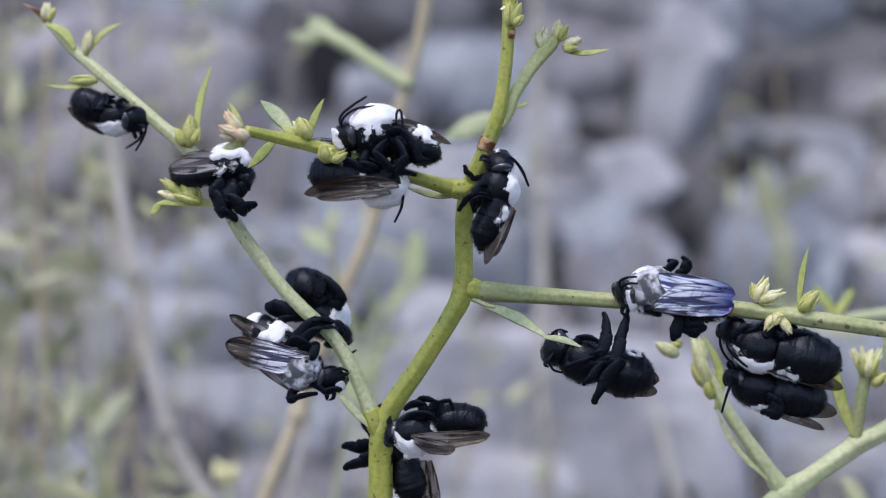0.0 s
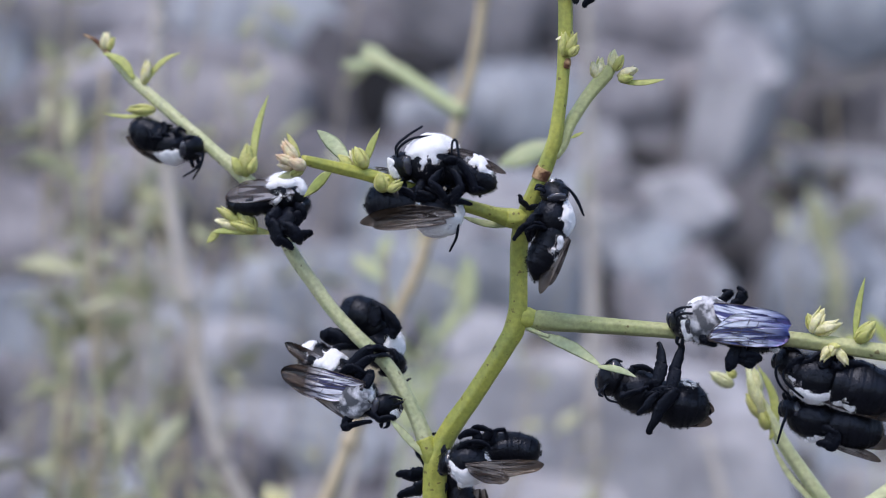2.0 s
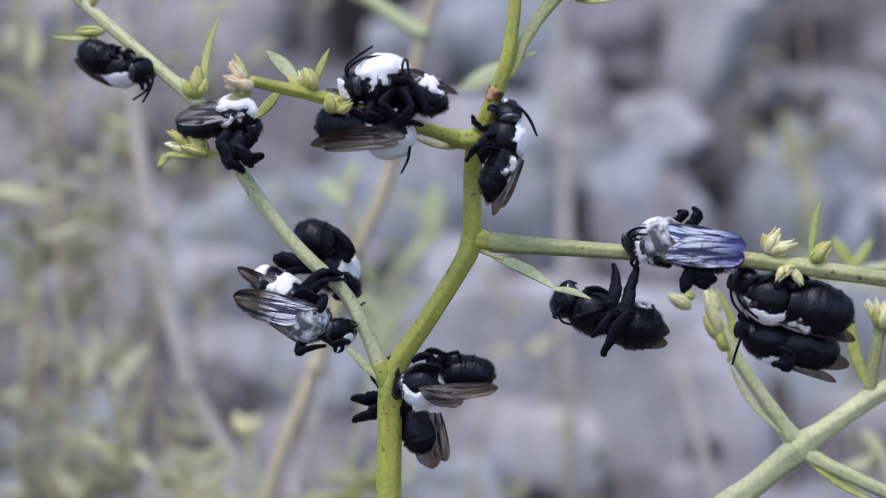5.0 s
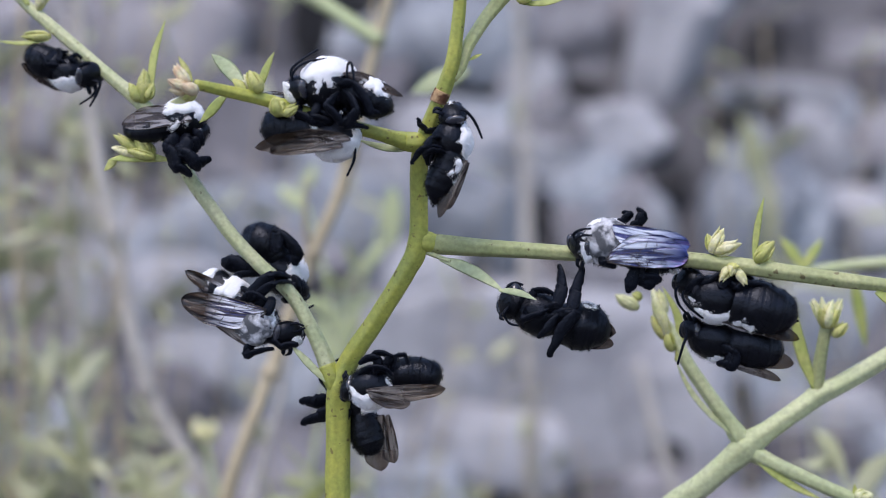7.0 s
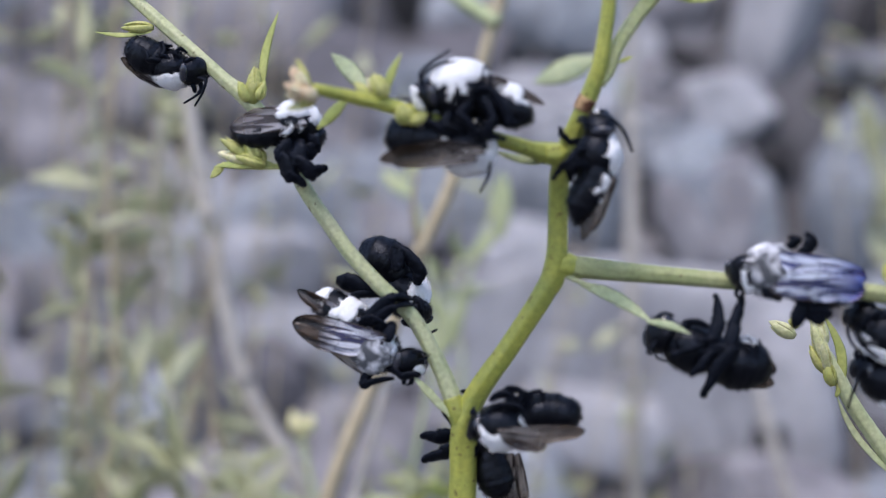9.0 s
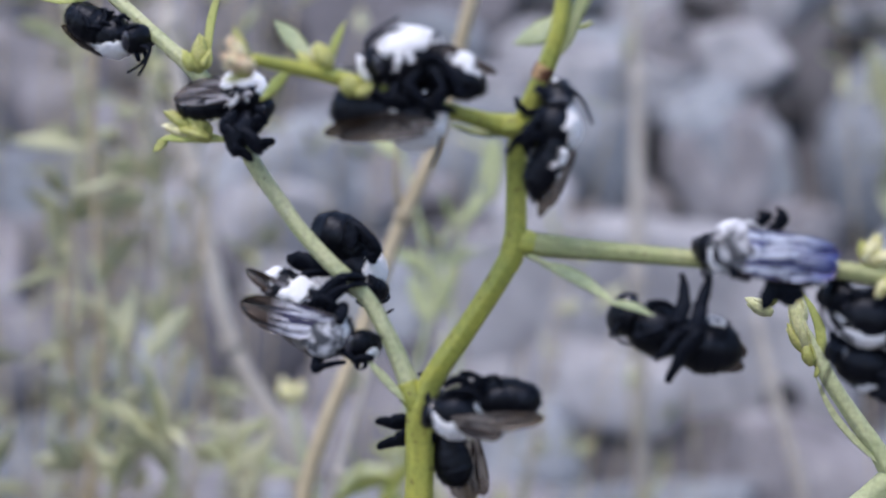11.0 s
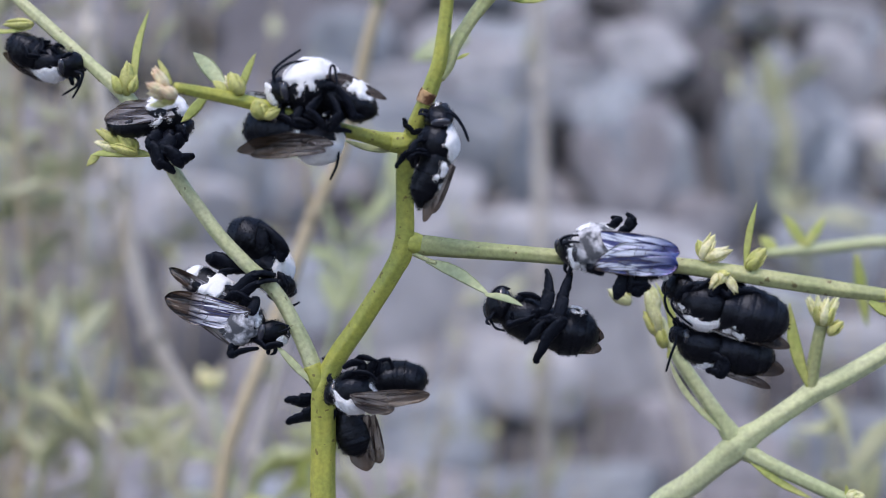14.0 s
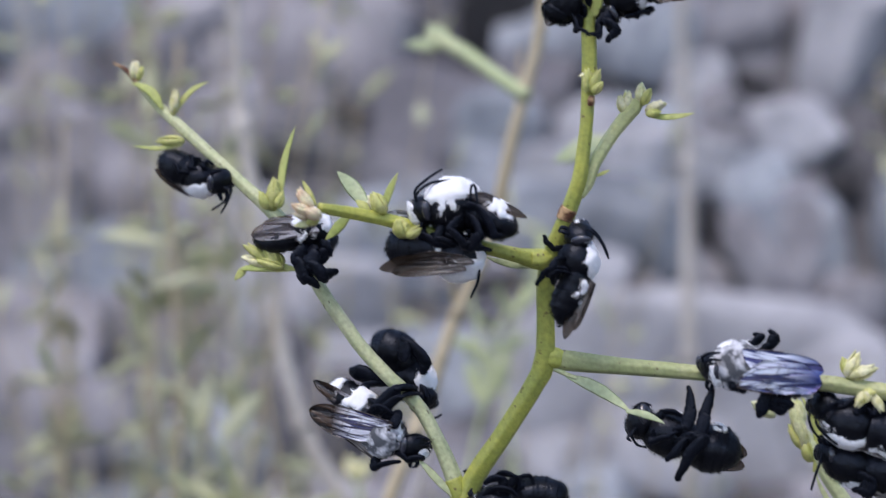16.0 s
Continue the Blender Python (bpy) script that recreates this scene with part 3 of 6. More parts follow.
def make_weed(place, height, count, spread, seed):
    """A low weed: stems with many small leaves."""
    r = np.random.RandomState(seed)
    root = new("weed")
    root.location = Vector(place) * MM
    tagged(root, "low olive-green weed among the stones", "weed", "weeds behind the shrub")
    stems, leaves = [], []
    for _ in range(3 + count // 25):
        top = np.array([r.uniform(-1, 1) * spread, r.uniform(-1, 1) * spread * 0.5, height * r.uniform(0.7, 1.0)])
        mid = top * 0.5 + np.array([r.uniform(-8, 8), 0, 0])
        stems.append(sweep([(0, 0, 0), mid, top], [0.6, 0.5, 0.3], sides=6, steps=4))
        line, _ = spline([(0, 0, 0), mid, top], [1, 1, 1], 10)
        for _ in range(count // 3):
            p = line[r.randint(8, len(line))]
            way = r.randn(3) + np.array([0, 0, 0.5])
            way /= np.linalg.norm(way)
            ln = r.uniform(7, 20)
            leaves.append(sweep([p, p + way * ln * 0.5, p + way * ln], [0.5, r.uniform(1.2, 3.0), 0.1], 0.15, r.randn(3), sides=6, steps=2))
    for one in stems:
        part("stem", one, DRY, root)
    tagged(part("foliage", joined(leaves), WEED, root), kind="stuff")
    return root


WEEDS = [
    ((-110.12, 200.00, -54.21), 120, 110, 45, 21), ((-141.56, 230.00, -57.14), 200, 120, 60, 22), ((-98.55, 230.00, -58.39), 90, 90, 50, 23), ((-169.61, 260.00, -56.85), 300, 130, 70, 24), ((-96.52, 330.00, -71.54), 80, 90, 60, 25), ((-164.21, 330.00, -62.80), 330, 110, 80, 26),
    ((-132.78, 240.00, -51.93), 150, 90, 55, 1), ((-135.84, 300.00, -60.11), 190, 100, 60, 2), ((-167.47, 280.00, -58.55), 230, 100, 60, 3),
    ((-75.91, 300.00, -64.95), 130, 80, 60, 4), ((-95.53, 260.00, -61.24), 100, 70, 50, 5), ((-43.57, 420.00, -82.49), 110, 60, 60, 6),
    ((-67.30, 380.00, -74.50), 210, 60, 60, 7), ((88.41, 460.00, -109.72), 260, 50, 60, 8), ((31.51, 400.00, -83.89), 110, 40, 40, 9),
    ((-210.64, 340.00, -63.87), 330, 110, 70, 10), ((-140.59, 360.00, -80.63), 300, 60, 70, 11),
]
for place, height, count, spread, seed in WEEDS:
    z = 1000 * float(ground_height(place[0] / 1000, place[1] / 1000)) - 4
    make_weed((place[0], place[1], z), height + max(0.0, place[2] - z) * 0.8, int(count * 0.42), spread, seed)


# a curled green weed with pale buds, close behind the shrub
curl = new("weed")
curl.location = Vector((-66.10, 212.00, -80.77)) * MM
tagged(curl, "curled pale green weed with cream buds behind the shrub", "weed", "weeds behind the shrub")
corner = np.array(curl.location) / MM
for points, radii in (([(-66.10, 212.00, -80.77), (-67.68, 211.00, -62.85), (-64.45, 210.00, -53.76), (-58.71, 209.00, -50.79), (-52.98, 208.00, -54.60), (-51.25, 208.00, -67.38), (-52.31, 209.00, -79.76)], [1.6, 1.6, 1.7, 1.8, 1.7, 1.4, 1.0]),
                      ([(-71.89, 212.00, -54.86), (-81.52, 211.00, -51.12), (-89.76, 210.00, -47.90), (-99.00, 210.00, -46.30)], [1.0, 1.2, 1.2, 0.6]),
                      ([(-66.13, 212.00, -76.66), (-74.00, 212.00, -54.91), (-79.58, 214.00, -34.53)], [1.0, 0.9, 0.7])):
    part("stem", sweep([np.array(p) - corner for p in points], radii, sides=9), PALE_STEM, curl)
for a, b, w in (((-88.34, 210.00, -48.14), (-94.80, 208.00, -53.55), 1.6), ((-85.51, 210.00, -49.18), (-82.48, 209.00, -41.07), 1.5), ((-92.60, 210.00, -47.13), (-98.32, 210.00, -41.46), 1.5), ((-95.44, 210.00, -46.92), (-102.55, 210.00, -49.83), 1.5)):
    part("leaf", leaf_shape(np.array(a) - corner, np.array(b) - corner, w), WEED, curl)
for a, b, w in (((-79.56, 214.00, -36.60), (-81.48, 213.00, -29.65), 2.3), ((-78.18, 213.00, -35.81), (-76.52, 213.00, -30.27), 2.0), ((-88.76, 209.00, -49.42), (-86.33, 208.00, -54.72), 2.0)):
    part("flower_bud", sweep([np.array(a) - corner, (np.array(a) + np.array(b)) / 2 - corner, np.array(b) - corner], [0.8, w, 0.4], sides=9), WHITE_BUD, curl)

# a faint green weed well behind the main stem
slim = new("weed")
slim.location = Vector((-60, 200, -300)) * MM
tagged(slim, "slim grey-green weed standing behind the main stem", "weed", "weeds behind the shrub")
corner = np.array((-60.0, 200.0, -300.0))
for points, radii in (([(-60, 200, -302), (-62, 200, -150), (-50.95, 200.00, -51.18), (-44.04, 200.00, -15.59), (-35.68, 200.00, 6.43), (-30.09, 200.00, 27.19)], [0.9, 0.8, 0.7, 0.6, 0.5, 0.4]),
                      ([(-42.65, 200.00, -12.85), (-48.81, 203.00, 15.13), (-53.46, 205.00, 28.06)], [0.5, 0.5, 0.3])):
    part("stem", sweep([np.array(p) - corner for p in points], radii, sides=9), GREY_LEAF, slim)
for a, b, w in (((-30.11, 200.00, 11.92), (-28.44, 198.00, 26.95), 2.4), ((-37.08, 200.00, 6.45), (-29.85, 198.00, 14.53), 1.8), ((-51.12, 204.00, 22.27), (-59.18, 205.00, 28.14), 2.0), ((-52.56, 204.00, 26.52), (-49.19, 205.00, 33.67), 1.8),
                ((-44.04, 200.00, -15.59), (-36.79, 198.00, -1.92), 2.2), ((-44.04, 200.00, -15.59), (-48.08, 199.00, -4.57), 2.0)):
    part("leaf", leaf_shape(np.array(a) - corner, np.array(b) - corner, w), GREY_LEAF, slim)


def make_sprig(points, stem_width, leaf_length, count, seed, mat):
    """A leafy weed stem: narrow leaves scattered up a bent stalk."""
    r = np.random.RandomState(seed)
    foot = np.array(points[0], float)
    ground = np.array([foot[0], foot[1], 1000 * float(ground_height(foot[0] / 1000, foot[1] / 1000)) - 5])
    if foot[2] - ground[2] > 10:
        points = [tuple(ground)] + list(points)
    root = new("weed")
    root.location = Vector(points[0]) * MM
    tagged(root, "leafy olive-green weed stem standing behind the shrub", "weed", "weeds behind the shrub")
    local = [np.array(p, float) - np.array(points[0], float) for p in points]
    part("stem", sweep(local, [stem_width] * len(local), sides=8), mat, root)
    line, _ = spline(local, [1] * len(local), 20)
    first = len(line) - int(len(line) * 0.62)
    for k in range(count):
        at = line[r.randint(first, len(line))]
        way = np.array([r.uniform(-1, 1), r.uniform(-0.6, 0.6), r.uniform(-0.4, 1.0)])
        way /= np.linalg.norm(way)
        far = leaf_length * r.uniform(0.6, 1.2)
        part("leaf", leaf_shape(at, at + way * far, far * r.uniform(0.11, 0.17), normal=r.randn(3), bend=r.uniform(-0.15, 0.15)), mat, root)
    return root


make_sprig([(-116.78, 190.00, -67.27), (-112.57, 190.00, -33.07), (-121.17, 192.00, -1.58)], 0.7, 16, 12, 1, WEED)
make_sprig([(-94.59, 170.00, -64.99), (-95.94, 170.00, -41.78), (-101.34, 172.00, -18.60)], 0.6, 14, 13, 2, WEED)
make_sprig([(-73.48, 180.00, -66.30), (-81.60, 180.00, -53.24), (-85.59, 182.00, -37.60)], 0.6, 13, 11, 3, WEED)
make_sprig([(-56.40, 170.00, -64.38), (-46.00, 170.00, -50.22), (-39.25, 172.00, -41.45)], 0.7, 14, 11, 4, LEAF)
make_sprig([(-35.34, 200.00, -70.34), (-39.49, 200.00, -58.07), (-43.32, 202.00, -47.35)], 0.7, 15, 9, 5, WEED)
make_sprig([(-139.83, 220.00, -4.75), (-135.48, 222.00, 31.24), (-141.87, 224.00, 65.13)], 0.7, 18, 11, 6, WEED)
make_sprig([(-120.47, 240.00, 8.20), (-125.96, 240.00, 36.29), (-116.06, 240.00, 56.67)], 0.6, 15, 8, 7, WEED)
make_sprig([(104.05, 480.00, -22.01), (93.23, 482.00, 19.05), (88.08, 485.00, 72.09)], 0.9, 26, 13, 8, WEED)
make_sprig([(73.71, 150.00, -61.31), (72.63, 150.00, -48.57), (70.07, 152.00, -36.01)], 0.6, 13, 9, 9, WEED)
make_sprig([(-39.71, 210.00, -14.41), (-43.98, 210.00, -1.71), (-39.30, 212.00, 9.62)], 0.5, 12, 9, 10, GREY_LEAF)


# ---- the shrub on which the bees rest ----
def bud_shape(base, tip, width, seed=0):
    """A pointed bud wrapped in overlapping scales."""
    base, tip = np.array(base, float), np.array(tip, float)
    rng = np.random.RandomState(seed)
    axis = tip - base
    far = np.linalg.norm(axis)
    axis /= far
    side = np.cross(axis, (0.3, 0.9, 0.2))
    side /= np.linalg.norm(side)
    third = np.cross(axis, side)
    shapes = [sweep([base + axis * far * u for u in (0, 0.15, 0.4, 0.65, 0.88, 1)],
                    [width * w for w in (0.3, 0.7, 0.9, 0.75, 0.4, 0.06)], sides=10, steps=2)]
    for k in range(4):
        a = k * math.pi / 2 + rng.uniform(-0.3, 0.3)
        out = side * math.cos(a) + third * math.sin(a)
        ln = far * rng.uniform(0.7, 1.02)
        pts = [base + axis * ln * u + out * width * w for u, w in ((0, 0.25), (0.25, 0.75), (0.55, 0.9), (0.85, 0.7), (1, 0.4 + 0.55 * rng.rand()))]
        shapes.append(sweep(pts, [width * w for w in (0.4, 0.74, 0.74, 0.5, 0.08)], 0.4, out, sides=8, steps=2))
    return joined(shapes)


def make_plant(name, label, base):
    root = new(name)
    root.location = Vector(base) * MM
    return tagged(root, label, "plant")


def stem_part(root, name, points, radii, mat, label="", rough=0.006, seed=1):
    o = np.array(root.location) / MM
    return part(name, sweep([np.array(p) - o for p in points], radii, sides=30, steps=6, rough=rough, seed=seed, ribs=0.045), mat, root, label)


def leaf_part(root, base, tip, width, mat=None, **more):
    o = np.array(root.location) / MM
    return part("leaf", leaf_shape(np.array(base) - o, np.array(tip) - o, width, **more), mat or LEAF, root)


def bud_part(root, base, tip, width, mat=None, seed=0):
    o = np.array(root.location) / MM
    return part("flower_bud", bud_shape(np.array(base) - o, np.array(tip) - o, width, seed), mat or BUD, root)


shrub = make_plant("shrub", "yellow-green branching shrub with narrow leaves and flower buds", (-14, 8, -310))
stem_part(shrub, "stem", [(-14, 8, -312), (-13, 7, -200), (-11.65, 5, -36.4), (-11.63, 4.5, -30.11), (-11.46, 4, -25.21), (-11.42, 3.5, -21.71), (-11.23, 3, -19.47), (-10.89, 3, -18.07), (-10.24, 2.8, -16.74), (-8.91, 2.2, -14.58), (-6.98, 1.8, -11.93), (-4.97, 1.2, -8.95), (-3.18, 0.6, -6.26), (-2.1, 0.2, -4.48), (-1.46, 0, -3.38), (-1.09, -0.3, -2.15), (-0.86, -0.7, -0.66), (-0.74, -1.4, 3.16), (-0.6, -2.4, 7), (-0.05, -3.4, 9.51), (0.9, -4.2, 11.94), (2.05, -5, 14.56), (3.04, -5.6, 16.93), (3.89, -6.2, 19.36), (4.38, -6.6, 22.36), (4.81, -7, 25.71), (5.03, -7.4, 29.06), (5.18, -7.6, 31.07), (5.19, -8, 36.09), (4.93, -8, 40.08), (5.06, -8, 46.06), (5.72, -8, 53.36)],
          [2.2, 2, 1.54, 1.50, 1.46, 1.46, 1.42, 1.38, 1.27, 1.24, 1.20, 1.19, 1.23, 1.26, 1.33, 1.29, 1.15, 1.07, 1.07, 1.17, 1.06, 0.95, 0.92, 0.85, 0.78, 0.74, 0.77, 0.87, 0.86, 0.95, 0.8, 0.6], STEM)
stem_part(shrub, "branch", [(-11.44, 3, -19.96), (-12.14, 2.8, -18.08), (-13.22, 2.8, -15.08), (-14.7, 3, -12.06), (-17.38, 3.4, -7.68), (-21.48, 3.6, -3.91), (-24.82, 3.8, -0.46), (-27.38, 4, 2.87), (-30.03, 4.2, 6.44), (-32.9, 4.5, 11.51), (-36.06, 5, 15.78), (-38.21, 5.4, 17.93), (-40.44, 5.8, 19.72), (-43.78, 6.8, 22.54), (-48.01, 8, 26.06), (-52.24, 9, 29.59), (-54.35, 9.4, 31.39), (-56.47, 9.8, 33.51), (-57.67, 10, 34.81)],
          [0.99, 1.06, 0.99, 0.89, 0.85, 0.85, 0.85, 0.85, 0.86, 0.86, 0.97, 0.97, 0.86, 0.79, 0.80, 0.77, 0.69, 0.51, 0.40], TWIG, "grey-green side branch")
stem_part(shrub, "twig_tip", [(-57.51, 10, 34.65), (-58.54, 10.2, 35.8), (-59.74, 10.4, 36.8), (-61.4, 10.6, 37.65)],
          [0.44, 0.37, 0.26, 0.11], SCAR, "withered brown tip")
stem_part(shrub, "branch", [(-0.1, -3.6, 10.17), (-1.61, -4.4, 10.15), (-3.22, -5.5, 10.42), (-5.11, -7, 10.85), (-8.31, -8.6, 11.61), (-11.51, -10, 12.45), (-14.73, -11, 13.47), (-17.6, -12, 14.29), (-21.01, -13.5, 14.95), (-23.05, -15, 15.26), (-24.73, -16.5, 15.49)],
          [1.10, 1.16, 0.88, 0.78, 0.77, 0.76, 0.79, 0.79, 0.75, 0.68, 0.58], STEM)
stem_part(shrub, "branch", [(-1.05, 0, -1.72), (0.83, 0, -1.86), (2.28, 0, -2), (4.65, -0.2, -2.23), (8.11, -0.5, -2.53), (12.24, -0.8, -2.84), (17.69, -1.2, -3.28), (25.1, -1.8, -3.81), (31.76, -2.2, -4.31), (35.06, -2.4, -4.73), (38.67, -2.6, -5.22), (41.6, -2.8, -5.7), (44.85, -3, -6.18), (48.75, -3, -6.78), (53.78, -3, -7.43), (56.65, -3, -7.68)],
          [0.70, 1.19, 1.19, 1.12, 1.01, 0.94, 0.90, 0.90, 0.97, 1.00, 1.03, 1.03, 1.00, 0.96, 0.8, 0.6], OLIVE_TWIG, "olive-green side branch")
stem_part(shrub, "branch", [(3.85, -5.6, 17.4), (4.71, -5.2, 18.84), (5.45, -5, 21.14), (6.38, -4.4, 22.91), (7.58, -3.8, 24.89), (8.8, -3.2, 26.6), (9.96, -3, 28.02), (10.65, -3, 28.85)],
          [0.54, 0.68, 0.75, 0.75, 0.75, 0.82, 0.89, 0.62], LIGHT_TWIG, "pale side twig")
stem_part(shrub, "scar", [(1.99, -5.15, 14.68), (2.27, -5.3, 15.34), (2.62, -5.45, 16)],
          [0.99, 1.01, 0.98], SCAR, "brown scar on the stem")
stem_part(shrub, "scar", [(5.33, -7.9, 27.7), (5.47, -8, 28.22), (5.53, -7.9, 28.79)],
          [0.34, 0.44, 0.34], SCAR, "small brown scar on the stem")
stem_part(shrub, "collar", [(-1.47, 0, -1.72), (-0.2, -0.2, -1.66), (0.49, -0.2, -1.74), (1.19, -0.2, -1.84)],
          [0.70, 1.33, 1.29, 1.05], STEM, "swollen yellow-green branch base")
stem_part(shrub, "collar", [(0.33, -3.8, 11.04), (-0.58, -4.4, 10.07), (-2.04, -4.9, 10.08)],
          [0.69, 1.20, 1.09], STEM, "swollen yellow-green branch base")
stem_part(shrub, "collar", [(-11.37, 3, -20.16), (-11.98, 2.7, -18.35), (-12.69, 2.6, -16.54)],
          [0.92, 1.17, 1.06], STEM, "swollen yellow-green branch base")
stem_part(shrub, "petiole", [(0.08, -0.2, -2.84), (1.36, -0.6, -3.43), (3.05, -1, -4.07)],
          [0.35, 0.28, 0.21], TWIG)

# leaves
leaf_part(shrub, (-35.67, 4.2, 17.34), (-34.17, 5.5, 27.82), 0.53, bend=0.06, bend_way=(-1, 0, 0))
leaf_part(shrub, (-19.82, -12.8, 15.59), (-24.65, -9, 20.38), 0.92, BLUE_LEAF, bend=0.04)
leaf_part(shrub, (-18.17, -12.6, 15.13), (-16.32, -12.8, 19.76), 0.49, bend=-0.04, bend_way=(1, 0, 0))
leaf_part(shrub, (-19.61, -13.2, 15.38), (-21.15, -13.6, 16.54), 0.52, BUD)
leaf_part(shrub, (-22.28, -11.5, 15.02), (-26.32, -8, 12.34), 0.79, LEAF)
leaf_part(shrub, (1.78, -0.6, -3.77), (9.7, -3.2, -7.94), 0.77, BLUE_LEAF, bend=0.06)
leaf_part(shrub, (9.03, -3.4, -7.75), (13.63, -5, -9.02), 0.45, BLUE_LEAF, bend=0.06)
leaf_part(shrub, (-32.78, 2, 9.23), (-40.24, 1, 9.16), 0.71, bend=0.05)
leaf_part(shrub, (-39.05, 1.4, 9.64), (-40.89, 1.6, 7.87), 0.56, BUD)
leaf_part(shrub, (-50.33, 7.6, 25.94), (-57.08, 7, 25.92), 0.33, bend=-0.06)
leaf_part(shrub, (-51.82, 8.6, 30.11), (-47.15, 8.8, 34.42), 0.44, bend=0.12, bend_way=(-0.4, 0, 1))
leaf_part(shrub, (-53.47, 8.4, 30.85), (-58.02, 8.8, 34.54), 0.65, bend=0.1, bend_way=(1, 0, 1))
leaf_part(shrub, (-12.58, 2, -18.7), (-17.16, 1.6, -13.91), 0.49, TWIG)
leaf_part(shrub, (39.16, -3, -4.57), (40.51, -2.7, 3.11), 0.41, bend=-0.03, bend_way=(1, 0, 0))
leaf_part(shrub, (11.68, -3.3, 26.95), (17.15, -3.5, 27.17), 0.41, bend=-0.05)
leaf_part(shrub, (5.72, -5, 19.76), (7.38, -5.4, 20.42), 0.24)
leaf_part(shrub, (4.08, -8.6, 37.73), (5.03, -10, 41.64), 1.08, BUD)
leaf_part(shrub, (5.92, -8.6, 37.94), (6.29, -9.6, 42.33), 0.94, LEAF)
leaf_part(shrub, (-1.16, -4, 9.3), (-7.73, -4.4, 10.47), 0.48, BLUE_LEAF, bend=-0.06)
leaf_part(shrub, (5.22, -8.4, 31.56), (4.11, -9, 30.96), 0.23, WHITE_BUD)
leaf_part(shrub, (-24.45, -16.8, 14.45), (-27.55, -17, 13.4), 0.58, PALE_BUD, bend=-0.06)
leaf_part(shrub, (-24.95, -17, 15.74), (-26.59, -17, 18.65), 0.38, BUD)
leaf_part(shrub, (53.09, -3.40, -8.26), (57.91, -3.40, -9.42), 0.8, bend=-0.12)

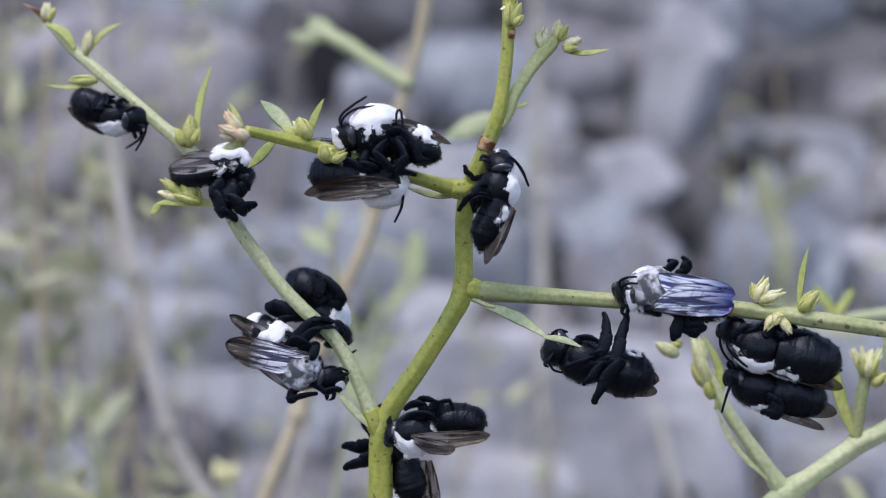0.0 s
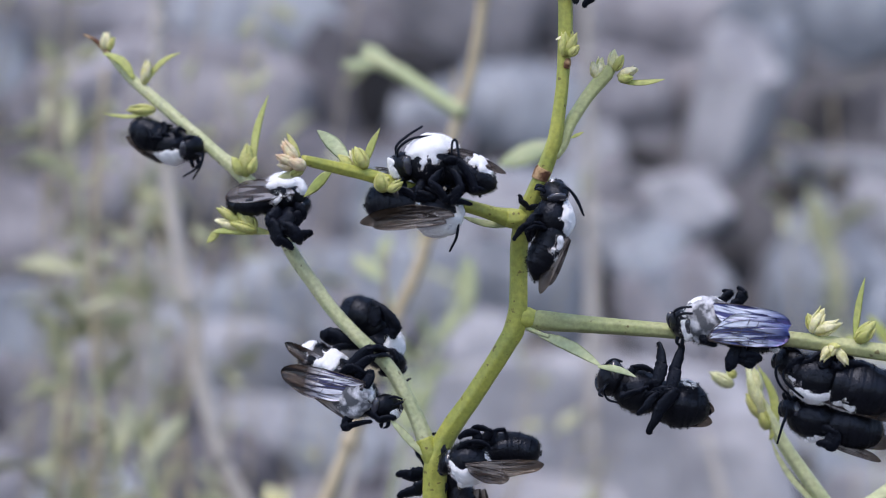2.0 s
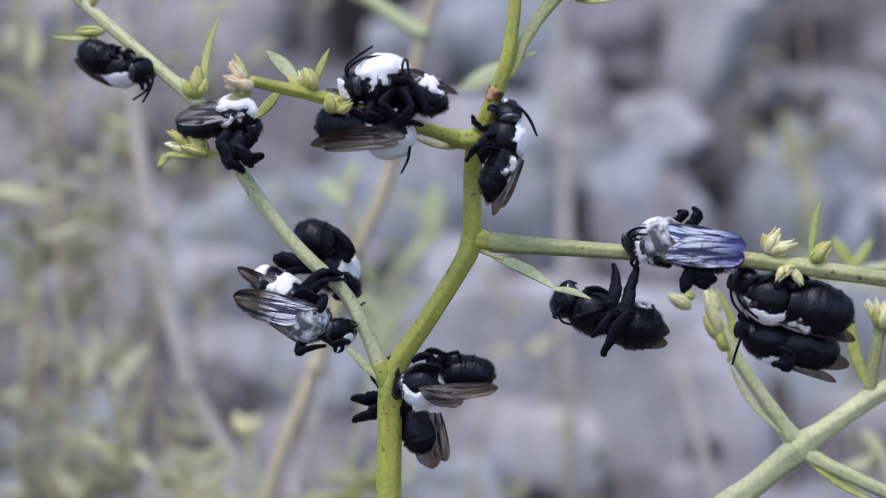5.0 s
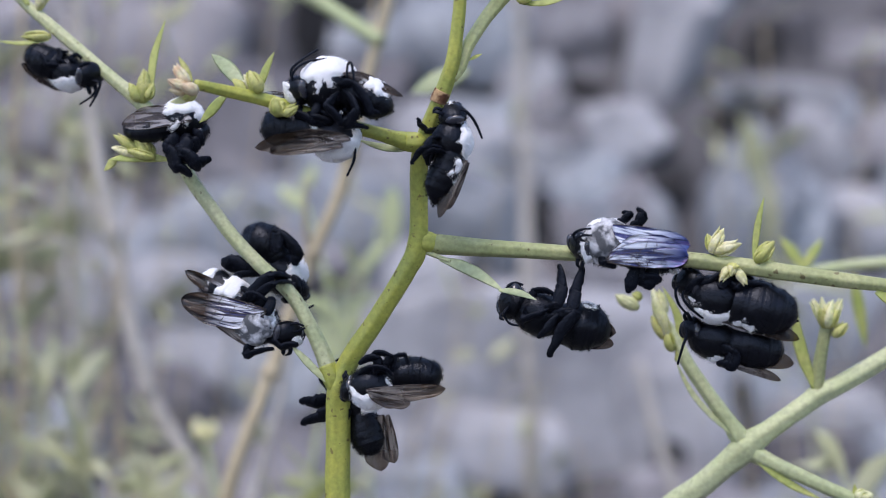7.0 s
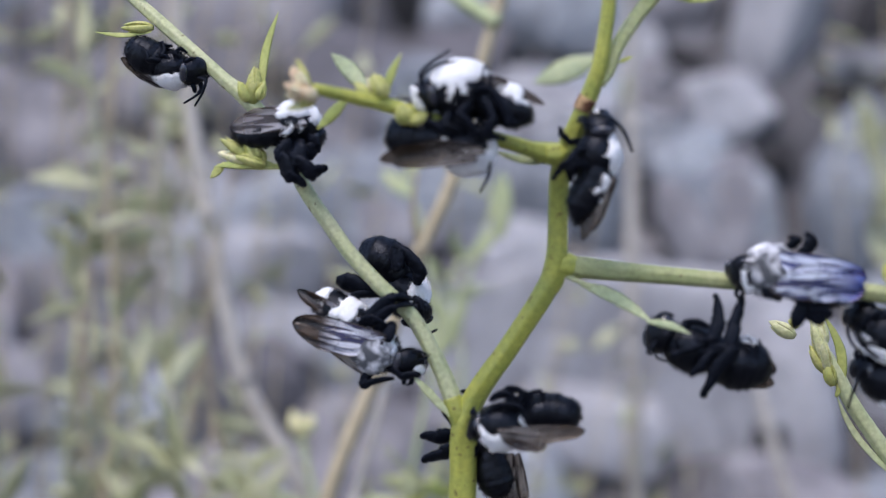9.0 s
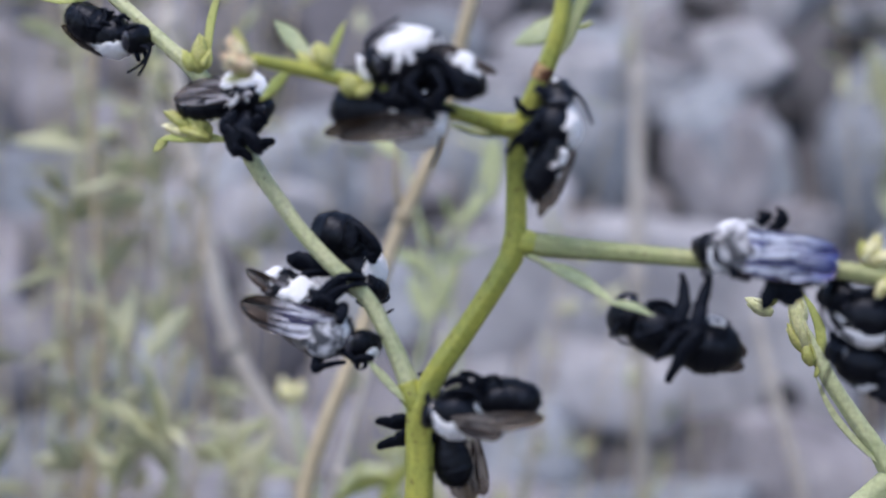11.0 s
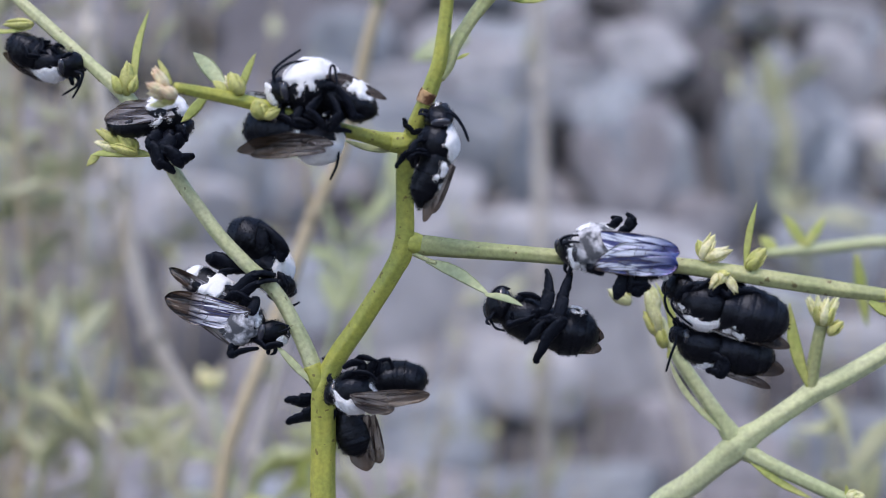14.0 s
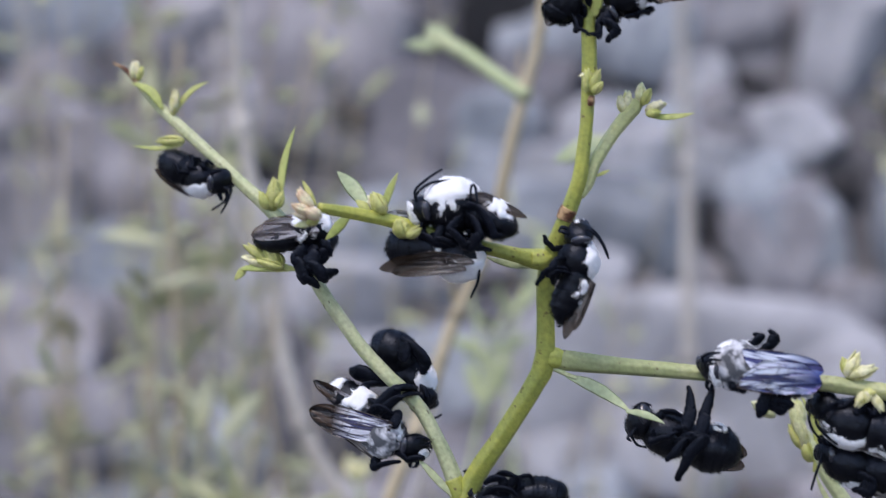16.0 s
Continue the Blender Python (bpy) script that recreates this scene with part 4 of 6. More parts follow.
# buds
BUDS = [
    ((-25.19, -17.4, 15.28), (-27.03, -17.6, 17.56), 0.57, 2),
    ((-25.42, -17.8, 14.82), (-27.58, -18.2, 15.83), 0.51, 2),
    ((-25.63, -17.4, 14.37), (-27.57, -17.6, 14.75), 0.45, 2),
    ((-24.08, -17.9, 14.27), (-25.95, -18.4, 15.25), 0.64, 2),
    ((-24.53, -17, 14.29), (-26.01, -17.4, 13.59), 0.51, 0),
    ((-17.92, -12.9, 15.01), (-19.2, -13.4, 17.55), 0.78, 0),
    ((-18.58, -12.2, 15.27), (-19.97, -12.8, 17.2), 0.59, 1),
    ((-15.83, -12.4, 12.27), (-16.02, -13, 14.44), 0.92, 0),
    ((-15.23, -12.8, 12.33), (-13.32, -13.6, 13.26), 0.52, 0),
    ((-16.34, -12.6, 12.78), (-15.05, -13.2, 13.87), 0.65, 0),
    ((-36.74, 4.4, 16.87), (-36.58, 4, 21.2), 0.86, 0),
    ((-37.24, 4, 17.1), (-38.31, 3.4, 19.36), 0.64, 0),
    ((-36.01, 3.8, 17.2), (-35.11, 3.6, 19.36), 0.57, 0),
    ((-36.05, 1.6, 10.07), (-39.49, 1.2, 12.35), 0.63, 0),
    ((-35.05, 1.4, 9.89), (-36.69, 0.8, 12.41), 0.70, 0),
    ((-36.38, 1.8, 9.81), (-39.95, 1.4, 10.79), 0.63, 1),
    ((-34.68, 2, 9.68), (-35.45, 1.4, 11.77), 0.56, 0),
    ((-34.26, 1.2, 9.43), (-37.69, 0.6, 10.39), 0.56, 0),
    ((-58.08, 9.8, 35.23), (-57.77, 9.6, 37.65), 0.59, 1),
    ((-57.38, 9.6, 35.02), (-56.67, 9.4, 36.96), 0.37, 0),
    ((-52.05, 8.6, 30.11), (-51.32, 8.2, 33.44), 0.62, 1),
    ((-50.16, 8, 26.54), (-54.02, 7.4, 26.4), 0.69, 0),
    ((34.26, -2.6, -3.33), (33.73, -3, -1.2), 0.48, 0),
    ((34.11, -2.8, -3.48), (35.7, -3.2, -0.62), 0.69, 1),
    ((34.49, -3, -3.49), (37.77, -3.4, -2.45), 0.69, 1),
    ((39.49, -3, -4.57), (41.49, -3.6, -2.21), 0.83, 0),
    ((39.31, -3.4, -4.6), (40.57, -4, -3.3), 0.62, 0),
    ((36.41, -3.4, -5.26), (35.01, -4, -6.89), 0.55, 1),
    ((36.91, -3.6, -5.41), (38.26, -4.2, -7.43), 0.48, 1),
    ((36.68, -3.4, -4.99), (36.29, -4.4, -6.38), 0.55, 1),
    ((36.03, -3.2, -5.38), (37.36, -4.4, -5.18), 0.48, 0),
    ((9.06, -3, 27.62), (9.49, -3.2, 30.09), 0.62, 1),
    ((8.8, -3.4, 27.39), (8.19, -3.6, 29.46), 0.48, 1),
    ((8.37, -2.8, 27.81), (8.38, -3, 28.89), 0.34, 0),
    ((10.72, -3.2, 28.53), (11, -3.2, 31.04), 0.62, 1),
    ((11.01, -3.6, 28.29), (12.11, -3.8, 30.18), 0.51, 0),
    ((11.41, -3.5, 27.47), (13.82, -3.7, 28.5), 0.58, 1),
    ((11.49, -3.9, 27.1), (13.34, -4.2, 27.28), 0.45, 0),
    ((5.36, -8.4, 29.23), (6.66, -8.8, 31.85), 0.54, 0),
    ((5.08, -8.2, 29.14), (5.25, -8.8, 32.01), 0.54, 0),
    ((5.79, -8.8, 28.99), (6.87, -9, 30.29), 0.47, 0),
    ((54.71, -3.20, -7.88), (57.64, -3.60, -6.82), 0.7, 0), ((55.69, -3.00, -7.62), (58.00, -3.00, -5.02), 0.75, 1), ((55.00, -3.40, -8.45), (58.46, -3.60, -8.90), 0.8, 0),
    ((3.74, -8.00, 39.46), (2.46, -8.40, 41.75), 0.7, 0), ((5.72, -8.00, 39.72), (7.07, -8.40, 41.57), 0.8, 0), ((4.47, -8.60, 39.64), (3.86, -9.00, 41.90), 0.6, 0),
]
for i, (base, tip, width, pale) in enumerate(BUDS):
    bud_part(shrub, base, tip, width, (BUD, WHITE_BUD, ROSE_BUD)[pale], i)

# the second shrub, behind it
back_shrub = make_plant("shrub", "pale green shrub stem branching behind the bees", (-60, 36, -310))
stem_part(back_shrub, "stem", [(-60, 36, -312), (-38, 34, -180), (29.59, 24, -36.16), (34.43, 23, -32.48), (37.39, 22.4, -29.84), (38.65, 22.2, -28.79), (39.97, 22, -27.59), (41.47, 22, -26.4), (42.65, 22, -25.59), (45.97, 22.4, -23.3), (48.4, 22.8, -21.61), (49.46, 23, -20.79), (52.04, 23.4, -19.62), (55.84, 24, -17.54), (59.65, 24.5, -15.31), (67.17, 25, -11.15)],
          [2, 1.7, 1.55, 1.54, 1.58, 1.73, 1.92, 1.61, 1.38, 1.31, 1.35, 1.46, 1.27, 1.24, 1.16, 1.01], PALE_STEM)
stem_part(back_shrub, "branch", [(39.83, 22, -27.29), (38.95, 21.8, -25.95), (37.93, 21.6, -24.46), (35.02, 21.2, -20.36), (32.33, 21, -16.26), (30.96, 21, -13.27), (29.81, 21, -11.17)],
          [1.23, 1.26, 1.03, 0.92, 0.88, 0.80, 0.61], PALE_STEM)
stem_part(back_shrub, "branch", [(40.32, 21.8, -27.95), (41.82, 21.5, -28.82), (43.25, 21.3, -29.54), (45.68, 21, -30.69), (49.94, 20.6, -32.63), (53.11, 20.2, -34.04), (59.04, 19.6, -36.72)],
          [1.30, 1.11, 0.96, 0.92, 0.88, 0.88, 0.76], PALE_STEM)
stem_part(back_shrub, "branch", [(49.36, 22.8, -20.94), (49.67, 22.4, -17.44), (50.28, 22, -13.73), (50.74, 21.8, -11.5)],
          [0.85, 0.85, 0.77, 0.80], OLIVE_TWIG)
leaf_part(back_shrub, (38.74, 21, -26.36), (30.91, 20.6, -15.96), 0.42, PALE_STEM, bend=-0.1, bend_way=(1, 0, 0))
leaf_part(back_shrub, (30.9, 20.4, -16.26), (29.26, 20.6, -6.39), 0.61, bend=0.14, bend_way=(1, 0, 0))
leaf_part(back_shrub, (41.16, 20.8, -29.22), (49.53, 20.4, -34.22), 0.53, bend=-0.05)
leaf_part(back_shrub, (49.06, 22, -19.89), (46.58, 21.6, -8.87), 0.84, bend=-0.05, bend_way=(1, 0, 0))
leaf_part(back_shrub, (53.69, 19.8, -34.16), (53.56, 19.6, -32.11), 0.30)
BACK_BUDS = [
    ((29.77, 20.6, -12.52), (27.77, 20.4, -6.38), 0.76, 1),
    ((30.05, 20.4, -13.27), (29.2, 20, -9.55), 0.61, 1),
    ((29.62, 20.8, -13.42), (27.72, 20.6, -10.12), 0.61, 0),
    ((29.51, 20.8, -10.28), (28.81, 20.6, -6.68), 0.69, 1),
    ((26.12, 21.6, -9.18), (23, 21.6, -7.35), 0.77, 1),
    ((26.59, 21.8, -7.82), (25.25, 21.6, -7.21), 0.54, 0),
    ((30.47, 20.4, -14.92), (29.62, 20.2, -11.79), 0.69, 0),
    ((50.56, 21.6, -11.73), (48.75, 21.2, -8.16), 0.54, 1),
    ((50.61, 21.4, -11.58), (50.02, 20.8, -7.81), 0.61, 1),
    ((50.75, 21.4, -11.58), (51.47, 20.8, -8.19), 0.61, 1),
    ((50.9, 21.4, -11.73), (52.81, 21, -8.05), 0.61, 1),
    ((50.43, 21.2, -11.88), (49.79, 20.4, -9.31), 0.61, 0),
    ((51.01, 21.2, -11.89), (52.12, 20.4, -9.55), 0.61, 0),
    ((50.7, 21, -11.89), (50.93, 20.2, -9.32), 0.61, 1),
    ((51.46, 21.4, -13.07), (53.33, 21, -11.31), 0.69, 0),
    ((54.1, 19.6, -33.85), (55.94, 19.4, -33.54), 0.68, 1),
    ((53.67, 19.6, -33.99), (54.92, 19.2, -32.95), 0.61, 1),
]
for i, (base, tip, width, pale) in enumerate(BACK_BUDS):
    bud_part(back_shrub, base, tip, width, PALE_BUD if pale else BUD, 60 + i)

# a thin green twig with leaves farther back
far_twig = make_plant("shrub", "blurred pale green twig with small leaves behind", (40, 80, -310))
stem_part(far_twig, "stem", [(40, 80, -312), (92.70, 85.00, -42.40), (87.28, 80.00, -10.49), (73.51, 78.00, -0.80), (55.12, 75.00, -1.41), (47.88, 75.00, -2.13)], [1.6, 1.4, 1.2, 1.0, 0.9, 0.6], PALE_STEM)
for a, b, w in (((54.67, 75.00, -1.23), (50.62, 75.00, 4.29), 1.0), ((54.12, 74.00, -1.05), (57.28, 74.00, 3.78), 0.8), ((62.18, 74.00, -2.16), (64.17, 76.00, -14.07), 1.0), ((49.70, 75.00, -1.68), (46.99, 75.00, 0.63), 1.1)):
    leaf_part(far_twig, a, b, w)
upper_twig = make_plant("shrub", "blurred pale twig with buds on a tan stalk", (-23.35, 132.00, 49.98))
stem_part(upper_twig, "stem", [(-23.11, 132.00, 49.74), (-27.62, 134.00, 52.81), (-32.81, 137.00, 56.75), (-37.51, 140.00, 60.27), (-42.12, 142.00, 63.00), (-46.41, 144.00, 65.01)], [1.5, 1.5, 1.4, 1.6, 1.5, 1.0], GREY_LEAF)
for a, b, w in (((-39.50, 141.00, 61.50), (-46.82, 144.00, 67.75), 1.5), ((-42.11, 142.00, 62.51), (-51.58, 144.00, 63.37), 1.7), ((-40.72, 141.00, 62.26), (-44.00, 142.00, 66.97), 1.2)):
    leaf_part(upper_twig, a, b, w, BLUE_LEAF)
leaf_part(upper_twig, (-1.98, 90.00, 35.78), (-12.11, 90.00, 31.81), 2.2, BLUE_LEAF)


# ---- the bees ----
def soft_step(a, b, x):
    u = np.clip((x - a) / (b - a), 0, 1)
    return u * u * (3 - 2 * u)


def turn_of(axis, up):
    """Columns: forward, to its left, upward."""
    x = np.array(axis, float)
    x /= np.linalg.norm(x)
    z = np.array(up, float)
    z = z - x * (z @ x)
    z /= np.linalg.norm(z)
    return np.column_stack([x, np.cross(z, x), z])


def lump(centre, radii, turn, grain=0.08, seed=0, level=4, lift=None):
    """A ball of those radii, turned, with an uneven skin; lift: where it is raised (1) and where sunk under the skin (0)."""
    v, f = BALLS[level]
    r = np.array(radii, float)
    relief = grain * wobble(v, 6, seed) + 0.6 * grain * wobble(v, 15, seed + 5)
    if lift is not None:
        up = lift(v @ turn.T)
        relief = 0.66 * up - 0.32 + relief * up + 0.26 * up * wobble(v, 2.6, seed + 3)
    out = (v * (r + relief[:, None])) @ turn.T + np.array(centre)
    return (out * MM).tolist(), f


def caps_mask(caps, seed, rag=0.13):
    """How far a direction lies inside any of the caps (way, cosine of its reach), with a ragged rim."""
    def mask(v):
        best = np.full(len(v), -1.0)
        for way, reach in caps:
            w = np.array(way, float)
            best = np.maximum(best, v @ (w / np.linalg.norm(w)) - reach)
        return soft_step(0.0, 0.12, best + rag * wobble(v, 3.0, seed) + 0.35 * rag * wobble(v, 9, seed + 2))
    return mask


def hair_on(centre, radii, turn, mask, count, length, rng, lean, width=0.02):
    v = rng.randn(count * 4, 3)
    v /= np.linalg.norm(v, axis=1)[:, None]
    v = v[mask(v @ turn.T) > rng.rand(len(v))][:count]
    r = np.array(radii, float)
    ways = v / r
    ways /= np.linalg.norm(ways, axis=1)[:, None]
    return strands((v * r) @ turn.T + np.array(centre), ways @ turn.T + np.array(lean), length, width, rng, droop=(0, 0, -0.12))


class Belly:
    """The skin of an abdomen: overlapping rings along a bent middle line from the waist to the tip."""
    def __init__(self, points, radii, back, flat=0.9, rings=6):
        self.rows, self.sides = 60, 36
        line, rad = spline(points, radii, 24)
        at = np.linspace(0, len(line) - 1, self.rows + 1)
        self.line = np.array([[np.interp(a, range(len(line)), line[:, k]) for k in range(3)] for a in at])
        rad = np.interp(at, range(len(rad)), rad)
        ways = np.gradient(self.line, axis=0)
        ways /= np.linalg.norm(ways, axis=1)[:, None]
        self.skin = np.zeros((self.rows + 1, self.sides, 3))
        self.out = np.zeros_like(self.skin)
        for i, (c, w, r) in enumerate(zip(self.line, ways, rad)):
            u = i / self.rows
            m = turn_of(w, back)
            ring = (u ** 1.25 * rings) % 1.0
            step = 1 + 0.014 * (ring - 0.5) - (0.012 if ring < 0.1 else 0) + 0.03 * math.sin(7 * u + 3) + 0.02 * math.sin(17 * u)
            if u > 0.86:
                step *= math.sqrt(max(0.002, 1 - ((u - 0.86) / 0.14) ** 2))
            for j in range(self.sides):
                a = 2 * math.pi * j / self.sides
                n = m[:, 1] * math.cos(a) + m[:, 2] * math.sin(a)
                self.out[i, j] = n - 0.2 * w * (u < 0.1) + 0.5 * w * max(0, u - 0.8)
                self.skin[i, j] = c + r * step * (m[:, 1] * math.cos(a) + flat * m[:, 2] * math.sin(a))
        self.ways = ways
        dent = wobble(self.skin.reshape(-1, 3), 0.42, radii[0] + len(points)).reshape(self.rows + 1, self.sides)
        self.skin += self.out * (0.30 * dent)[:, :, None]

    def shape(self, grid=None, caps=True):
        g = self.skin if grid is None else grid
        rows, sides = g.shape[0] - 1, g.shape[1]
        faces = [(i * sides + j, (i + 1) * sides + j, (i + 1) * sides + (j + 1) % sides, i * sides + (j + 1) % sides) for i in range(rows) for j in range(sides)]
        if caps:
            faces += [tuple(range(sides)), tuple(rows * sides + j for j in range(sides - 1, -1, -1))]
        return (g.reshape(-1, 3) * MM).tolist(), faces

    def inside(self, start, end, way, reach, seed):
        """How far each place of the skin lies inside a patch from start to end along the body, on the side that way names."""
        w = np.array(way, float)
        w /= np.linalg.norm(w)
        u = np.linspace(0, 1, self.rows + 1)[:, None]
        rag = wobble(self.skin.reshape(-1, 3), 0.9, seed).reshape(self.rows + 1, self.sides)
        edge = np.minimum(self.out @ w - reach + 0.35 * rag, 6 * np.minimum(u - start, end - u) + 0.5 * rag)
        return soft_step(0.0, 0.25, edge)

    def patch(self, inside, seed):
        rough = wobble(self.skin.reshape(-1, 3), 2.6, seed).reshape(self.rows + 1, self.sides)
        lift = 0.55 * inside - 0.22 + 0.12 * rough * inside
        return self.shape(self.skin + self.out * lift[:, :, None], False)

    def hair(self, count, length, rng, inside=None, rims=0.0):
        roots, ways = [], []
        while len(roots) < count:
            i, j = rng.randint(2, self.rows), rng.randint(self.sides)
            if inside is not None and rng.rand() > inside[i, j]:
                continue
            if rng.rand() < rims:
                i = min(self.rows, int(round(i / 10.0)) * 10)
            k, s = (j + 1) % self.sides, rng.rand()
            roots.append(self.skin[i, j] * (1 - s) + self.skin[i, k] * s)
            ways.append(self.out[i, j] * 0.8 + self.ways[i] * 0.9)
        return strands(roots, ways, length, 0.012, rng, droop=(0, 0, -0.08))


def wing_shape(length, width, camber=0.3, seed=0):
    """A wing along -x with its leading edge at +y."""
    cols, rows = 30, 9
    top, faces = [], []
    for i in range(cols + 1):
        u = i / cols
        lead = width * (0.05 + 0.14 * math.sin(math.pi * min(1, u * 0.85)) ** 0.9)
        trail = -width * (0.06 + 0.80 * math.sin(math.pi * u ** 0.66 * 0.78) ** 1.1)
        if u > 0.78:
            k = math.sqrt(max(0.0, 1 - ((u - 0.78) / 0.22) ** 2))
            mid = lead * 0.55 + trail * 0.45
            lead, trail = mid + (lead - mid) * max(k, 0.06), mid + (trail - mid) * max(k, 0.06)
        for j in range(rows + 1):
            s = j / rows
            z = camber * math.sin(math.pi * s) * math.sin(math.pi * u) + 0.05 * math.sin(9 * u + 6 * s + seed) + 0.10 * math.cos(math.pi * 2.5 * s) * u
            top.append((-u * length, lead + (trail - lead) * s + 0.03 * width * math.sin(17 * u + seed) * (s == 1), z))
    n, w = len(top), rows + 1
    verts = [tuple(c * MM for c in v) for v in top] + [(v[0] * MM, v[1] * MM, (v[2] - 0.025) * MM) for v in top]
    for i in range(cols):
        for j in range(rows):
            a, b, c, d = i * w + j, i * w + j + 1, (i + 1) * w + j + 1, (i + 1) * w + j
            faces += [(a, b, c, d), (n + d, n + c, n + b, n + a)]
    loop = [i * w for i in range(cols + 1)] + [cols * w + j for j in range(1, w)] + [i * w + rows for i in range(cols - 1, -1, -1)] + list(range(rows - 1, 0, -1))
    faces += [(a, n + a, n + b, b) for a, b in zip(loop, loop[1:] + loop[:1])]
    return verts, faces, np.array(top).reshape(cols + 1, w, 3)


def vein_shape(grid):
    """Veins along and across a wing, from its own surface."""
    cols = grid.shape[0]
    lift = np.array([0, 0, 0.03])
    shapes = []
    for j, last, thick in ((0, cols - 8, 0.085), (1, cols - 9, 0.06), (2, cols - 9, 0.048), (4, cols - 7, 0.046), (5, cols - 11, 0.042), (7, cols - 10, 0.044), (9, cols - 12, 0.04)):
        line = grid[0:last + 1:2, j] + lift
        shapes.append(sweep(line, [thick * (1 - 0.5 * k / len(line)) for k in range(len(line))], sides=5, steps=1))
    for i, a, b in ((11, 2, 5), (16, 0, 2), (17, 4, 7), (20, 1, 4), (14, 5, 8)):
        line = [grid[i + (k - a) // 2, k] + lift for k in range(a, b + 1)]
        shapes.append(sweep(line, [0.038] * len(line), sides=5, steps=1))
    return joined(shapes)


def leg_shape(points, fat, rng):
    """Thigh, shin and foot, each a flattened spindle of its own, with bristles."""
    p = [np.array(q, float) for q in points]
    looks = [(0.38, 0.48, 0.46, 0.42), (0.40, 0.47, 0.52, 0.46), (0.44, 0.38, 0.32, 0.24), (0.24, 0.2, 0.16, 0.08)]
    shapes = []
    for k, (a, b) in enumerate(zip(p, p[1:])):
        bow = np.array([0.04, -0.03, 0.05]) * np.linalg.norm(b - a)
        pts = [a, a * 0.66 + b * 0.34 + bow, a * 0.3 + b * 0.7 + bow, b]
        rad = [fat * r for r in looks[min(k, 3)]]
        along = (b - a) / np.linalg.norm(b - a)
        shapes.append(sweep([a - along * rad[0] * 0.75] + pts + [b + along * rad[3] * 0.7], [rad[0] * 0.45] + rad + [rad[3] * 0.5], 0.5, (0.25, 0.6, 0.75), sides=12, steps=3, rough=0.12, seed=k))
        along, wide = spline(pts, rad, 12)
        n = 120
        pick = rng.randint(1, len(along), n)
        out = rng.randn(n, 3)
        out /= np.linalg.norm(out, axis=1)[:, None]
        shapes.append(strands(along[pick] + out * wide[pick][:, None] * 0.6, out + (b - a) / np.linalg.norm(b - a), 0.40 if k < 2 else 0.26, 0.016, rng))
    return joined(shapes)


